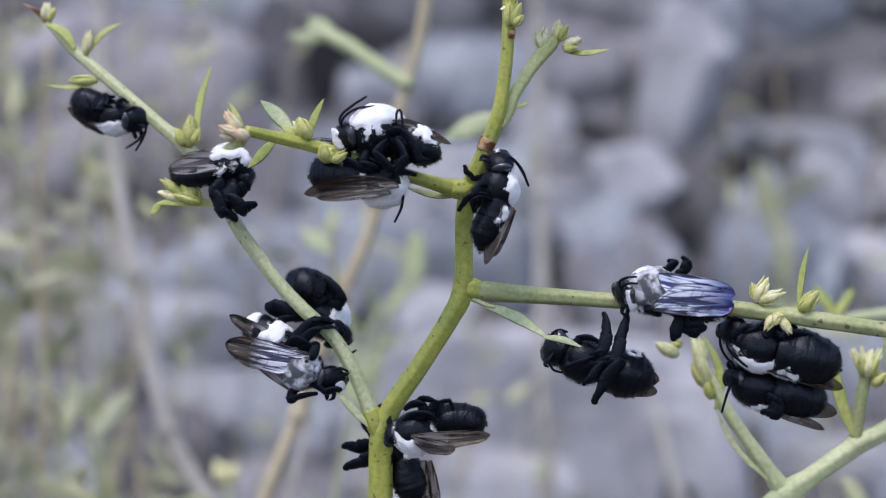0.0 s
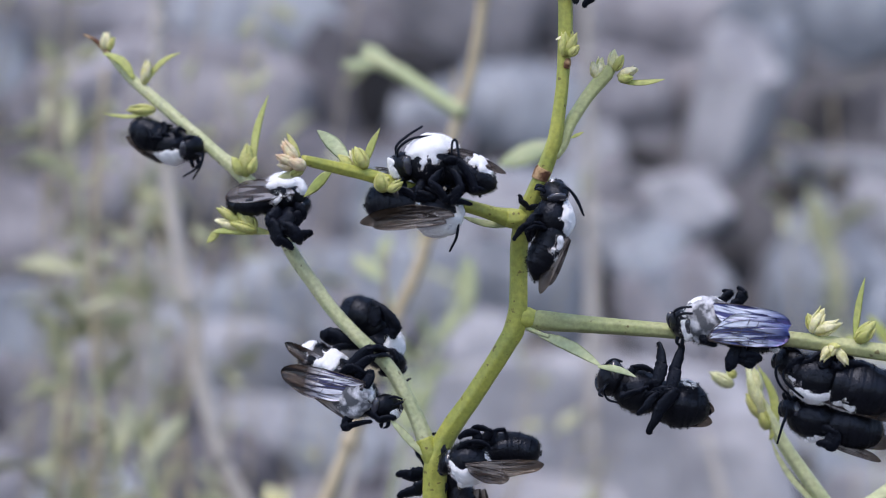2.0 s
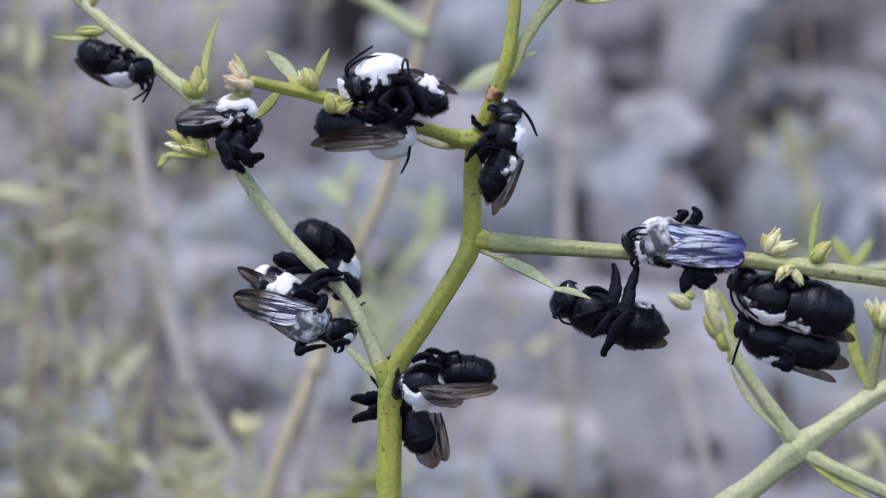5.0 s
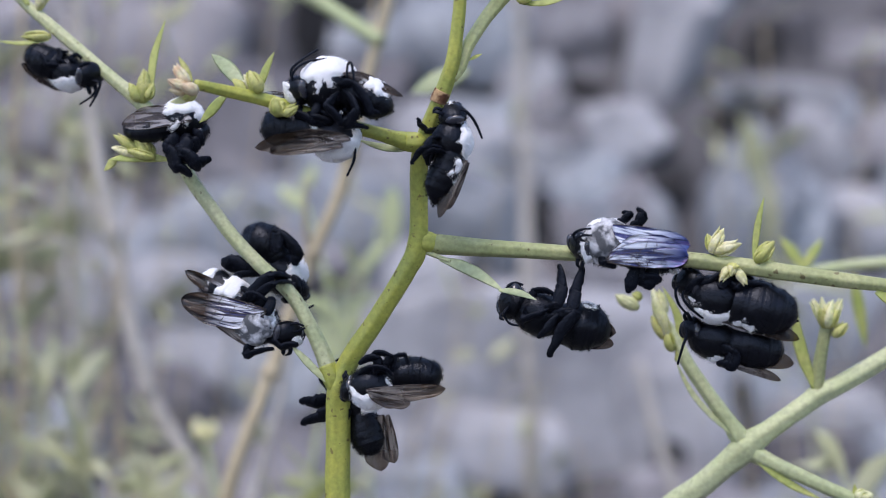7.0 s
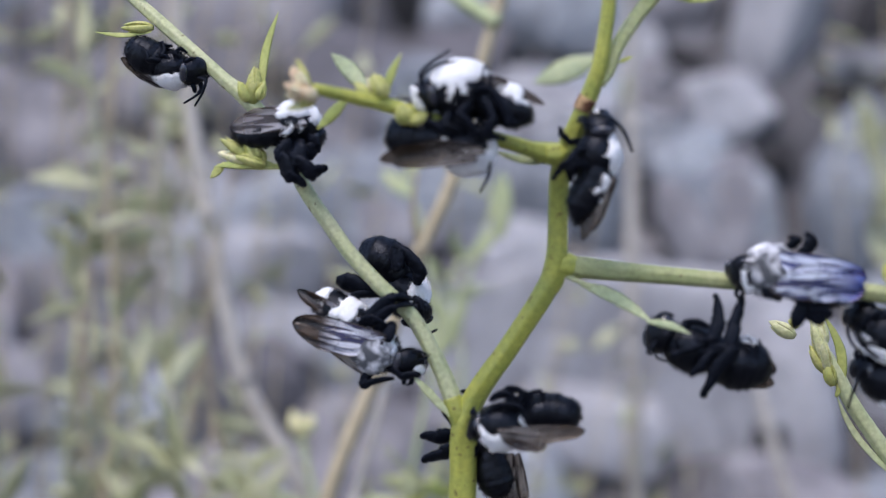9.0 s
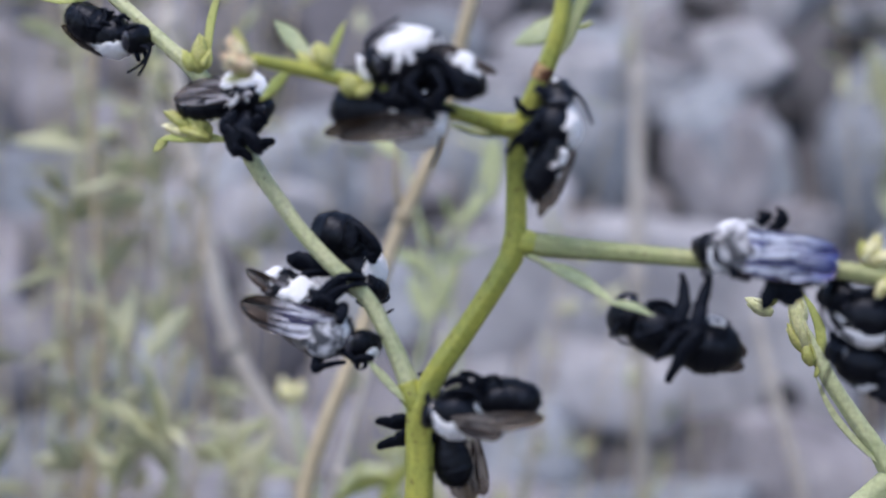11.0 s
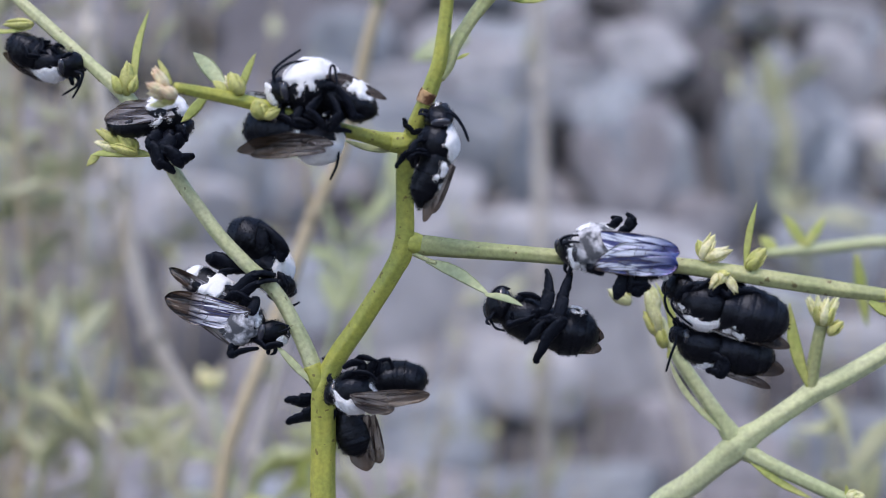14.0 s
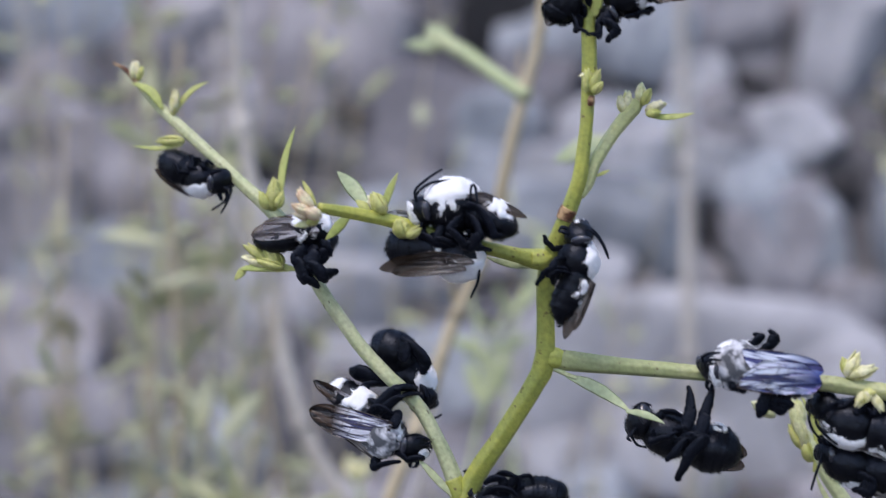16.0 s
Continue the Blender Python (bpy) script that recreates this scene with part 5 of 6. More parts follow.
def make_bee(label, place, axis, back, thorax=(2.5, 2.5, 2.3), white=(), disc=(), head=None, eyes=(1, -1), face=(), abdomen=None, bands=(), legs=(), feelers=(), wings=(), seed=0, group="sleeping bees on the shrub"):
    """A black bee with white fur, in millimetres from its thorax at place. axis, back: where its head and its back point.
    white, disc, face: caps of fur (way, reach). head: middle, face way, crown way, size. abdomen: middle line, radii, flatness.
    bands: white patches of the abdomen (start, end, way, reach). legs: (stoutness, joints). wings: (root, tip, way of the trailing edge, width, skin)."""
    rng = np.random.RandomState(seed)
    root = new("bee")
    root.location = Vector(place) * MM
    tagged(root, label, "bee", group)
    m = turn_of(axis, back)
    lean = -0.8 * m[:, 0]
    part("thorax", lump((0, 0, 0), thorax, m, 0.14, seed), BLACK, root)
    cape = caps_mask(white, seed + 1.3) if white else (lambda v: 0 * v[:, 0])
    if white:
        part("back_fur", lump((0, 0, 0), thorax, m, 0.14, seed + 2, 4, cape), WHITE, root, "dense white fur on the back")
        part("fringe", hair_on((0, 0, 0), np.array(thorax) + 0.22, m, cape, 5200, 0.30, rng, 1.5 * lean, 0.011), WHITE_HAIR, root, "fine white hairs")
    if disc:
        bald = caps_mask(disc, seed + 4, 0.3)
        part("disc", lump((0, 0, 0), np.array(thorax) + 0.26, m, 0.2, seed + 4, 4, bald), GREY, root, "grey disc of short fur")
        part("disc_fringe", hair_on((0, 0, 0), np.array(thorax) + 0.42, m, bald, 900, 0.2, rng, 2 * lean, 0.011), WHITE_HAIR, root, "thin white hairs")
    part("belly_fur", hair_on((0, 0, 0), thorax, m, lambda v: 1.0 * (cape(v) < 0.3), 2000, 0.42, rng, 0.6 * lean, 0.014), BLACK_HAIR, root, "short black hairs")

    if head:
        middle, face_way, crown, size = head
        h = turn_of(face_way, crown)
        hr = np.array((1.3, 1.95, 1.7)) * size
        skull = part("head", lump(middle, hr, h, 0.08, seed + 6), BLACK, root)
        part("face_fur", hair_on(middle, hr, h, lambda v: 0.9 + 0 * v[:, 0], 700, 0.36, rng, 0.3 * h[:, 0], 0.014), BLACK_HAIR, skull, "black face hairs")
        if face:
            pale = caps_mask(face, seed + 8)
            part("cheek_fur", lump(middle, hr, h, 0.14, seed + 7, 4, pale), WHITE, skull, "white face fur")
            part("cheek_fringe", hair_on(middle, hr + 0.2, h, pale, 1200, 0.28, rng, 0.5 * h[:, 0], 0.012), WHITE_HAIR, skull, "fine white hairs")
        for side in eyes:
            at = np.array(middle) + h @ (np.array((0.25, 1.62 * side, 0.15)) * size)
            e = part("eye", lump(at, np.array((0.72, 0.5, 1.2)) * size, h @ turn_of((1, 0.25 * side, 0), (0, 0.12 * side, 1)), 0.0, 0, 3), EYE, skull, "dark grey compound eye")
        for side in (1, -1):
            jaw = [np.array(middle) + h @ (np.array(q) * size) for q in ((0.8, 0.5 * side, -1.1), (1.3, 0.45 * side, -1.7), (1.1, 0.1 * side, -2.2))]
            part("jaw", sweep(jaw, [0.38, 0.3, 0.1], 0.6, h[:, 0], sides=8), LEG_BLACK, skull)
        for pts in feelers:
            n = len(pts)
            part("antenna", sweep(pts, [0.11] + [0.17] * (n - 2) + [0.13], sides=9, steps=6, rough=0.03), LEG_BLACK, skull)

    if abdomen:
        b = Belly(abdomen[0], abdomen[1], back, abdomen[2])
        ab = part("abdomen", b.shape(), BLACK, root)
        part("abdomen_fur", b.hair(3600, 0.32, rng, rims=0.35), BLACK_HAIR, ab, "short black hairs")
        for k, (start, end, way, reach) in enumerate(bands):
            inside = b.inside(start, end, way, reach, seed + k)
            if inside.max() > 0.4:
                part("band", b.patch(inside, seed + k), WHITE, ab, "white hair patch on the abdomen")
                part("band_fringe", b.hair(900, 0.30, rng, inside), WHITE_HAIR, ab, "fine white hairs")

    spare = [(s, k) for k in (0.9, 0.0, -0.9) for s in (1, -1)]
    for fat, pts in legs:
        part("leg", leg_shape(pts, fat, rng), LEG_BLACK, root)
    for s, k in spare[len(legs):]:
        pts = [m @ (np.array(q) * np.array(thorax)) for q in ((0.6 * k, 0.3 * s, -0.75), (0.6 * k + 0.2, 0.75 * s, -0.85), (0.6 * k - 0.3, 0.45 * s, -1.12), (0.6 * k - 0.6, 0.15 * s, -1.1))]
        part("leg", leg_shape(pts, 0.85, rng), LEG_BLACK, root)

    for k, (base, tip, trail, width, skin) in enumerate(wings):
        a, t = np.array(base, float), np.array(tip, float)
        x = (a - t) / np.linalg.norm(t - a)
        y = -np.array(trail, float)
        y = y - x * (y @ x)
        y /= np.linalg.norm(y)
        verts, faces, grid = wing_shape(float(np.linalg.norm(t - a)), width, seed=seed + k)
        name = "forewing" if k % 2 == 0 else "hindwing"
        w = part(name, (verts, faces), {"smoky": WING, "clear": CLEAR_WING, "streaked": STREAK_WING, "blue": BLUE_WING}[skin], root, {"smoky": "smoky clear wing", "clear": "pale grey clear wing", "streaked": "streaked smoky wing", "blue": "blue-sheened clear wing"}[skin])
        turn = Matrix(np.column_stack([x, y, np.cross(x, y)]).tolist()).to_4x4()
        w.matrix_basis = Matrix.Translation(Vector(base) * MM) @ turn
        part("venation", vein_shape(grid), VEIN, w, "dark branching wing veins")
    return root


# small bee under the long side branch, its back downwards
make_bee("black bee with a white throat clinging under a side branch", (-47.07, 6, 21.24), (1, -0.25, -0.25), (-0.2, -0.25, -1),
         thorax=(2.34, 2.23, 2.12),
         white=(((0.15, -0.35, -1), 0.62), ((-0.9, -0.1, -0.6), 0.93),),
         head=((2.73, -0.3, -0.38), (0.8, -0.5, -0.55), (0.3, -0.5, 0.8), 1.03),
         abdomen=([(-0.57, 0.1, 0.4), (-2.37, 0, 1.22), (-4.16, 0.3, 2.2), (-5.55, 0.8, 3.06)], [1.73, 2.16, 2.01, 1.08], 0.95),
         legs=(
             (0.9, [(0.56, -1.4, 0.34), (-0.7, -2, 1.28), (-0.61, -1.4, 2.43), (0.04, -0.6, 2.57)]),
             (0.8, [(1.19, -1, 0.4), (0.88, -1.8, 1.45), (1.28, -1.2, 2.15), (1.92, -0.8, 1.77)]),
             (0.8, [(2.01, -1.2, -0.01), (2.27, -1.9, 0.52), (3.02, -1.4, 0.9)]),
             (1, [(-0.53, -1.5, 0.33), (-2.2, -2.2, 0.67), (-3.03, -1.8, 1.94), (-2.7, -1, 2.83)]),),
         feelers=([(3.72, -1.6, -1.36), (4.61, -1.8, -1.7), (4.35, -1.6, -2.84), (3.18, -1, -4.58)], [(3.52, -1.4, -1.32), (4.33, -0.6, -1.2), (3.71, -0.4, -2.71), (1.53, 0, -4.11)],),
         wings=(
             ((0, -0.6, -2.04), (-6.18, -0.2, 1.61), (0.2, 0.5, -0.9), 1.87, "smoky"),
             ((-0.12, -0.2, -1.97), (-5.39, 0, 1.04), (0.2, 0.5, -0.9), 1.44, "smoky"),),
         seed=1)
# bee on the bud cluster of the side branch
make_bee("black and white bee asleep on a bud cluster", (-30.65, 1.5, 14.11), (1, 0.25, -0.25), (0.25, -0.45, 1),
         thorax=(2.66, 2.53, 2.41),
         white=(((-0.1, -0.35, 1), 0.42), ((0.95, -0.3, 0.35), 0.86), ((0.1, -1, -0.15), 0.93), ((-0.3, -1, -0.5), 0.95),),
         head=((1.66, 0.8, -1.56), (0.8, 0.1, -0.7), (0.6, -0.2, 0.7), 0.88),
         abdomen=([(-1.54, -0.2, -0.73), (-3.68, -0.3, -1.16), (-5.94, 0, -1.17), (-7.59, 0.4, -0.66)], [1.55, 1.90, 1.55, 0.70], 0.85),
         legs=(
             (2.4, [(-0.29, -1.4, -2.27), (-1.42, -2, -3.84), (-0.4, -1.9, -6.04), (1.13, -1.6, -7.01)]),
             (2.4, [(0.71, -2, -2.58), (0.45, -2.6, -4.43), (2.15, -2.4, -5.83), (3.62, -2, -5.3)]),
             (1.9, [(1.53, -1.2, -1.69), (2.41, -1.2, -2.7), (1.03, -1.4, -4)]),
             (2, [(0.04, -1, -1.94), (0.69, -1.2, -3.54), (-0.05, -1, -5.08)]),),
         wings=(
             ((1.67, -2.6, -0.33), (-7.44, -1.8, -1.12), (-0.1, 0.2, 1), 2.53, "clear"),
             ((1.18, -2.4, 0.42), (-6.32, -1.2, 0.24), (-0.1, 0.4, 1), 1.97, "clear"),),
         seed=2)
# pair on the upper branch
make_bee("black bee with bright white fur arching over the branch", (-10.19, -11, 15.91), (-1, -0.15, -0.2), (0.05, -0.35, 1),
         thorax=(3.34, 3.04, 3.1),
         white=(((-0.1, -0.3, 1), 0.3), ((0, -0.95, 0.05), 0.89), ((-0.55, -0.75, 0.35), 0.92), ((-0.05, -0.95, -0.4), 0.945),),
         head=((-3.39, -0.6, -0.53), (-0.75, -0.55, -0.35), (-0.2, -0.3, 0.95), 1.02),
         face=(((-1, -0.1, -0.1), 0.72), ((-0.9, -0.2, -0.6), 0.8),),
         abdomen=([(2.04, -0.2, -0.73), (3.92, -0.3, -1.3), (5.38, -0.2, -2.37), (5.62, 0.2, -3.92)], [2.11, 2.51, 2.31, 1.19], 0.95),
         bands=((0.34, 0.72, (0.25, -0.45, 0.85), 0.66), (0.3, 0.5, (0.7, -0.6, 0.3), 0.86),),
         legs=(
             (1.25, [(1.81, -2.6, -0.39), (3.33, -3.2, -0.31), (5.26, -2.6, -3.6), (6.2, -2.2, -3.68)]),
             (1.2, [(1.46, -2.4, -1.34), (0.2, -3.2, -2.91), (1.84, -2.6, -4.82), (3.24, -2.2, -4.11)]),
             (1.25, [(2.09, -2.2, -0.99), (3.73, -3, -3.44), (2.45, -2.2, -5.03), (4.67, -1.4, -5.2)]),
             (1.1, [(-0.96, -1.6, -1.99), (-1.55, -2, -3.9), (0.26, -1.6, -4.53)]),),
         feelers=([(-4.02, -1.8, 0.41), (-3.83, -2.2, 1.28), (-2.38, -2.2, 2.46), (0.09, -1.8, 2.9)], [(-4.28, -1, 0.82), (-4.26, -1.2, 1.73), (-3.1, -1, 2.96), (-1.26, -0.4, 4.32)], [(2.47, -2.6, 0.33), (2.9, -3, 2.18), (3.34, -3.3, 1), (3.49, -3.4, -0.61)],),
         wings=(
             ((2.04, -2.4, 1.04), (8.69, -0.8, -1.7), (-0.3, 0.5, 0.8), 1.58, "smoky"),
             ((1.72, -2, 1.24), (6.91, -0.9, -0.5), (-0.3, 0.6, 0.8), 1.45, "smoky"),
             ((-4.07, 1.2, -0.84), (-8.12, 1.4, -0.35), (0.1, 0.4, -0.9), 1.45, "streaked"),),
         seed=3)
make_bee("black bee hanging below the branch, white fur downwards", (-9.6, -10, 10.01), (1, -0.05, 0.1), (0.25, -0.55, -0.9),
         thorax=(2.79, 2.65, 2.52),
         white=(((0.25, -0.55, -1), 0.45), ((0.95, -0.35, -0.2), 0.84), ((-0.75, -0.7, 0.35), 0.95),),
         head=((1.31, 0.2, 1.23), (0.75, -0.1, 0.75), (0.6, -0.5, -0.5), 0.91),
         abdomen=([(-1.58, 0.2, 0.58), (-3.96, 0.3, 1.15), (-6.56, 0.5, 1.27), (-8.92, 0.8, 1.06)], [1.79, 2.39, 2.39, 1.26], 1),
         bands=((0.02, 0.2, (-0.1, -0.9, 0.3), 0.75),),
         legs=(
             (1.2, [(-0.49, -1.4, 0.75), (-2.22, -2.4, 1.42), (-4.16, -2, 2.5), (-3.83, -1.6, 3.43)]),
             (1.2, [(0.31, -1.4, 0.88), (-0.36, -2.4, 2.07), (-2.29, -2, 2.55), (-3.35, -1.6, 2.22)]),),
         feelers=([(1.68, -0.6, 0.44), (2.38, -0.8, -0.93), (2.3, -0.6, -2.71), (1.38, 0, -4.57)],),
         wings=(
             ((2.28, -3.2, -0.72), (-9.06, -2, -1.73), (0.05, -0.3, 1), 2.06, "smoky"),
             ((1.33, -3, -1.47), (-7.58, -2, -2.14), (0.05, -0.2, 1), 1.86, "smoky"),),
         seed=4)
# bee on the upright stem
make_bee("black bee clasping the upright stem, white back outwards", (3.68, -7, 9.69), (0.1, -0.05, 1), (1, -0.15, 0.1),
         thorax=(2.52, 2.18, 2.29),
         white=(((1, 0.1, 0.05), 0.5), ((0.95, -0.15, -0.5), 0.8), ((0.55, -0.8, 0.2), 0.965),),
         head=((0.27, 0, 3.05), (-0.15, -0.6, 0.75), (0.75, -0.3, 0.6), 1.00),
         face=(((-0.1, 0.1, 1), 0.93),),
         abdomen=([(0.14, 0, -1.42), (-0.66, -0.1, -3.46), (-1.47, 0, -5.46), (-2.09, 0.3, -7.45)], [1.82, 1.95, 1.62, 0.61], 0.95),
         bands=((0, 0.5, (0.85, -0.55, -0.2), 0.84),),
         legs=(
             (0.95, [(-0.71, -1.4, -1.32), (-1.96, -2.6, -0.86), (-3.41, -2.8, -1.48), (-4.37, -2.4, -2.76)]),
             (0.85, [(-0.89, -0.8, 0.1), (-1.96, -2.6, 0.14), (-2.59, -3, -0.98)]),
             (0.85, [(-1.43, 1.2, 1.6), (-2.97, 1.8, 1.49), (-3.86, 1.8, 2.33), (-4.05, 1.6, 3.05)]),
             (0.8, [(-0.56, -1.6, -1.62), (-1.44, -2.4, -1.31), (-2.33, -3, -1.51), (-3, -2.9, -1.89)]),),
         feelers=([(1.29, -1.4, 3.51), (1.7, -1.6, 3.47), (2.88, -1.2, 2.31), (3.79, -0.6, 0.23)], [(1.23, -0.4, 3.79), (1.88, 0, 3.58), (3, 0.4, 2.06), (3.59, 0.8, 0.69)],),
         wings=(
             ((2.02, -1.3, -2.4), (-1.14, -0.8, -9.17), (-0.95, 0.1, 0), 1.48, "smoky"),
             ((2.18, -0.6, -2.59), (-0.14, 0.2, -8.14), (-0.9, -0.1, 0), 1.35, "smoky"),),
         seed=5)
# pair on the lower side branch
make_bee("black bee with grey-white fur and veined wings on the branch", (-21.35, 3, -11.38), (0.8, -0.2, -0.35), (-0.1, -1, 0.1),
         thorax=(2.75, 2.62, 2.49),
         white=(((0.55, -0.7, 0.6), 0.86), ((0.85, -0.6, 0.2), 0.9), ((-0.3, -0.95, -0.1), 0.93),),
         disc=(((0, -1, -0.25), 0.6),),
         head=((3.62, -0.2, -1.4), (0.55, -0.65, -0.5), (0.55, -0.5, 0.65), 1.05),
         face=(((0.8, -0.35, -0.5), 0.86),),
         abdomen=([(-1.53, 0.4, 1.7), (-3.54, 0.6, 3.34), (-5.62, 0.8, 4.77), (-7.76, 1.2, 6.08)], [1.98, 2.34, 2.13, 0.99], 0.9),
         bands=((0.22, 0.56, (0.3, -0.8, 0.6), 0.5), (0.7, 0.92, (0.2, -0.8, 0.6), 0.62), (0.4, 0.6, (-0.6, -0.5, -0.6), 0.75),),
         legs=(
             (1.3, [(-0.15, -1, -1.99), (-1.2, -1.4, -3.26), (-1.19, -1.4, -3.95), (2.03, -1.2, -3.17)]),
             (1.2, [(1.28, -1, -1.98), (3.16, -1.6, -2.96), (4.9, -1.4, -2.67)]),
             (1.3, [(-0.12, -1.4, 1.86), (1.32, -2.4, 2.74), (-0.67, -2.4, 3.57), (-1.8, -2, 2.75)]),
             (1.3, [(0.94, -1.4, 1.86), (2.17, -2.4, 2.88), (1.66, -2.6, 1.34), (0.42, -2.4, 1.06)]),),
         feelers=([(4.37, -1.8, -0.24), (5.17, -2.4, -0.04), (6.16, -2.4, -0.39)], [(4.74, -1.4, -1.14), (5.65, -1.8, -0.87), (6.21, -1.8, -0.59)],),
         wings=(
             ((1.59, -3, 1.46), (-9.24, -2, 3.73), (-0.2, 0.1, -0.95), 3.68, "streaked"),
             ((1.21, -2.8, 0.77), (-6.4, -2, 0.22), (-0.1, 0.1, 0.95), 2.13, "streaked"),
             ((0.58, -1.4, 2.07), (-9.12, -0.6, 6.98), (-0.3, 0.2, -0.9), 1.98, "streaked"),
             ((-1.02, -1.6, -2.84), (-8.16, -1.3, 2.35), (0.4, -0.1, 0.9), 2.13, "smoky"),),
         seed=6)
make_bee("black bee curled round the branch behind another bee", (-19.52, 10, -4.63), (0.35, -0.2, -0.9), (0.95, 0.3, 0.2),
         thorax=(3.08, 2.93, 2.78),
         white=(((1, -0.45, -0.2), 0.66), ((0.85, -0.4, -0.7), 0.78),),
         head=((1.81, -1, -2.24), (0.1, -0.5, -0.85), (0.85, -0.4, -0.3), 0.96),
         abdomen=([(-0.56, -0.3, 1.6), (-1.56, -0.6, 3.04), (-3.28, -0.6, 4.07), (-5.25, 0, 4.12)], [2.34, 2.71, 2.49, 1.32], 0.95),
         legs=(
             (2.9, [(-1.47, -5.5, 0.42), (-3.56, -5.5, 0.06), (-6.1, -5.2, 0.87)]),
             (2.2, [(-0.31, -3.6, 2.84), (-0.36, -3.4, 4.88), (2.33, -3.2, 2.28), (1.95, -3, 1.06)]),
             (1.8, [(1.6, -6.5, -0.92), (0.03, -9.4, -0.93), (-2.25, -9.2, -3.44), (-3.48, -8.8, -2.44)]),
             (1.3, [(1.88, -6, -1.61), (0.5, -9.6, -1.92), (-1.64, -9.4, -3.59), (-2.99, -9, -3.99)]),
             (2.2, [(2.05, -3.5, -1.13), (2.61, -4.2, -1.95), (1.43, -4, -3.38), (2.07, -3.4, -4.07)]),
             (1.4, [(-1.91, -5, -0.48), (-4.62, -6, -0.54), (-5.36, -6.5, -2.34), (-3.71, -6.8, -3.06)]),),
         feelers=([(2.05, -2.4, -3.46), (2.59, -3, -4.34), (3.32, -3, -4.77), (4.35, -2.6, -4.33)],),
         wings=(
             ((2.31, -1.5, 0.06), (-1.58, 1, 5.67), (-0.6, 0.6, 0.4), 1.91, "smoky"),),
         seed=7)
# pair at the fork
make_bee("black bee with a white collar lying across the stem fork", (-6.46, -3, -19.21), (-1, 0, -0.05), (-0.05, -0.55, -0.9),
         thorax=(2.67, 2.54, 2.42),
         white=(((0.15, -0.62, -0.9), 0.74), ((-0.5, -0.6, -0.75), 0.86), ((-0.9, -0.55, -0.15), 0.945), ((-0.85, -0.55, 0.3), 0.96), ((0.7, -0.6, -0.75), 0.88),),
         head=((-2.51, 0.4, -0.16), (-0.8, -0.2, 0.3), (-0.35, -0.5, -0.7), 0.90),
         abdomen=([(1.27, 0.2, 0.95), (3.51, 0.3, 1.37), (5.89, 0.4, 1.51), (8.53, 0.6, 1.12)], [1.72, 2.13, 1.93, 1.58], 1),
         bands=((0, 0.2, (0.2, -0.95, -0.35), 0.8), (0.1, 0.3, (0, -0.4, 0.9), 0.93),),
         legs=(
             (1.2, [(0.76, -1.4, 1.43), (1.22, -2, 3.38), (-0.13, -2, 3.38), (-0.97, -1.8, 2.84)]),
             (1, [(1.66, -1.6, 1.91), (2.73, -2.2, 3.66), (0.97, -1.6, 4.05), (0.25, -1.2, 3.65)]),
             (0.7, [(2.66, -1.4, 1.78), (3.23, -1.8, 3.66), (4.36, -1.6, 3.8), (4.68, -1.4, 2.86)]),
             (1, [(-1.05, -1.6, 1.43), (0.39, -2.4, 2.31), (2.22, -2.4, 2.12), (2.74, -2.2, 1.45)]),),
         wings=(
             ((-0.16, -2.7, -0.36), (9.15, -1.4, 0.14), (0, -0.2, -1), 1.86, "smoky"),
             ((0.13, -2.9, -0.49), (5.2, -2.4, -1.66), (0.1, 0.1, -0.9), 1.65, "smoky"),),
         seed=8)
make_bee("black bee hanging head up behind the fork, wings spread downwards", (-9.47, 6, -21.41), (-0.25, 0.1, 1), (0.85, 0.45, 0),
         thorax=(2.49, 2.37, 2.25),
         white=(((1, -0.3, 0.1), 0.5),),
         head=((-1.24, 0.6, 2.31), (-0.3, -0.2, 0.9), (0.7, -0.5, 0.3), 0.90),
         abdomen=([(0.44, 0, -1.19), (1.06, -0.3, -3.01), (1.64, -0.3, -4.68), (2.11, 0, -6.52)], [1.94, 2.30, 2.23, 1.01], 0.95),
         legs=(
             (2.4, [(-1.86, 0, -0.01), (-3.24, -0.4, 0.34), (-5.19, -0.8, 0.2), (-6.73, -1, 0.33)]),
             (2.2, [(-1.85, 0, -0.93), (-3.06, -0.6, -0.92), (-4.57, -1, -1.62), (-6.53, -1.2, -2.33)]),
             (1.2, [(-1.15, 0, 1.05), (-3.39, 0.6, 1.38), (-4.41, 0.6, 2.79), (-4.82, 0.4, 3.5)]),
             (1.2, [(-1.28, 1, 1.39), (-2.16, 2, 3.86), (-1.97, 1.6, 5.15), (-2.61, 1, 5.43)]),),
         wings=(
             ((4.07, -0.6, -1.36), (5.19, -0.2, -7.31), (-0.95, -0.3, 0), 2.30, "smoky"),
             ((3.42, -1.2, -1.35), (3.82, -0.6, -8.28), (-0.9, -0.3, 0.1), 3.31, "smoky"),),
         seed=9)
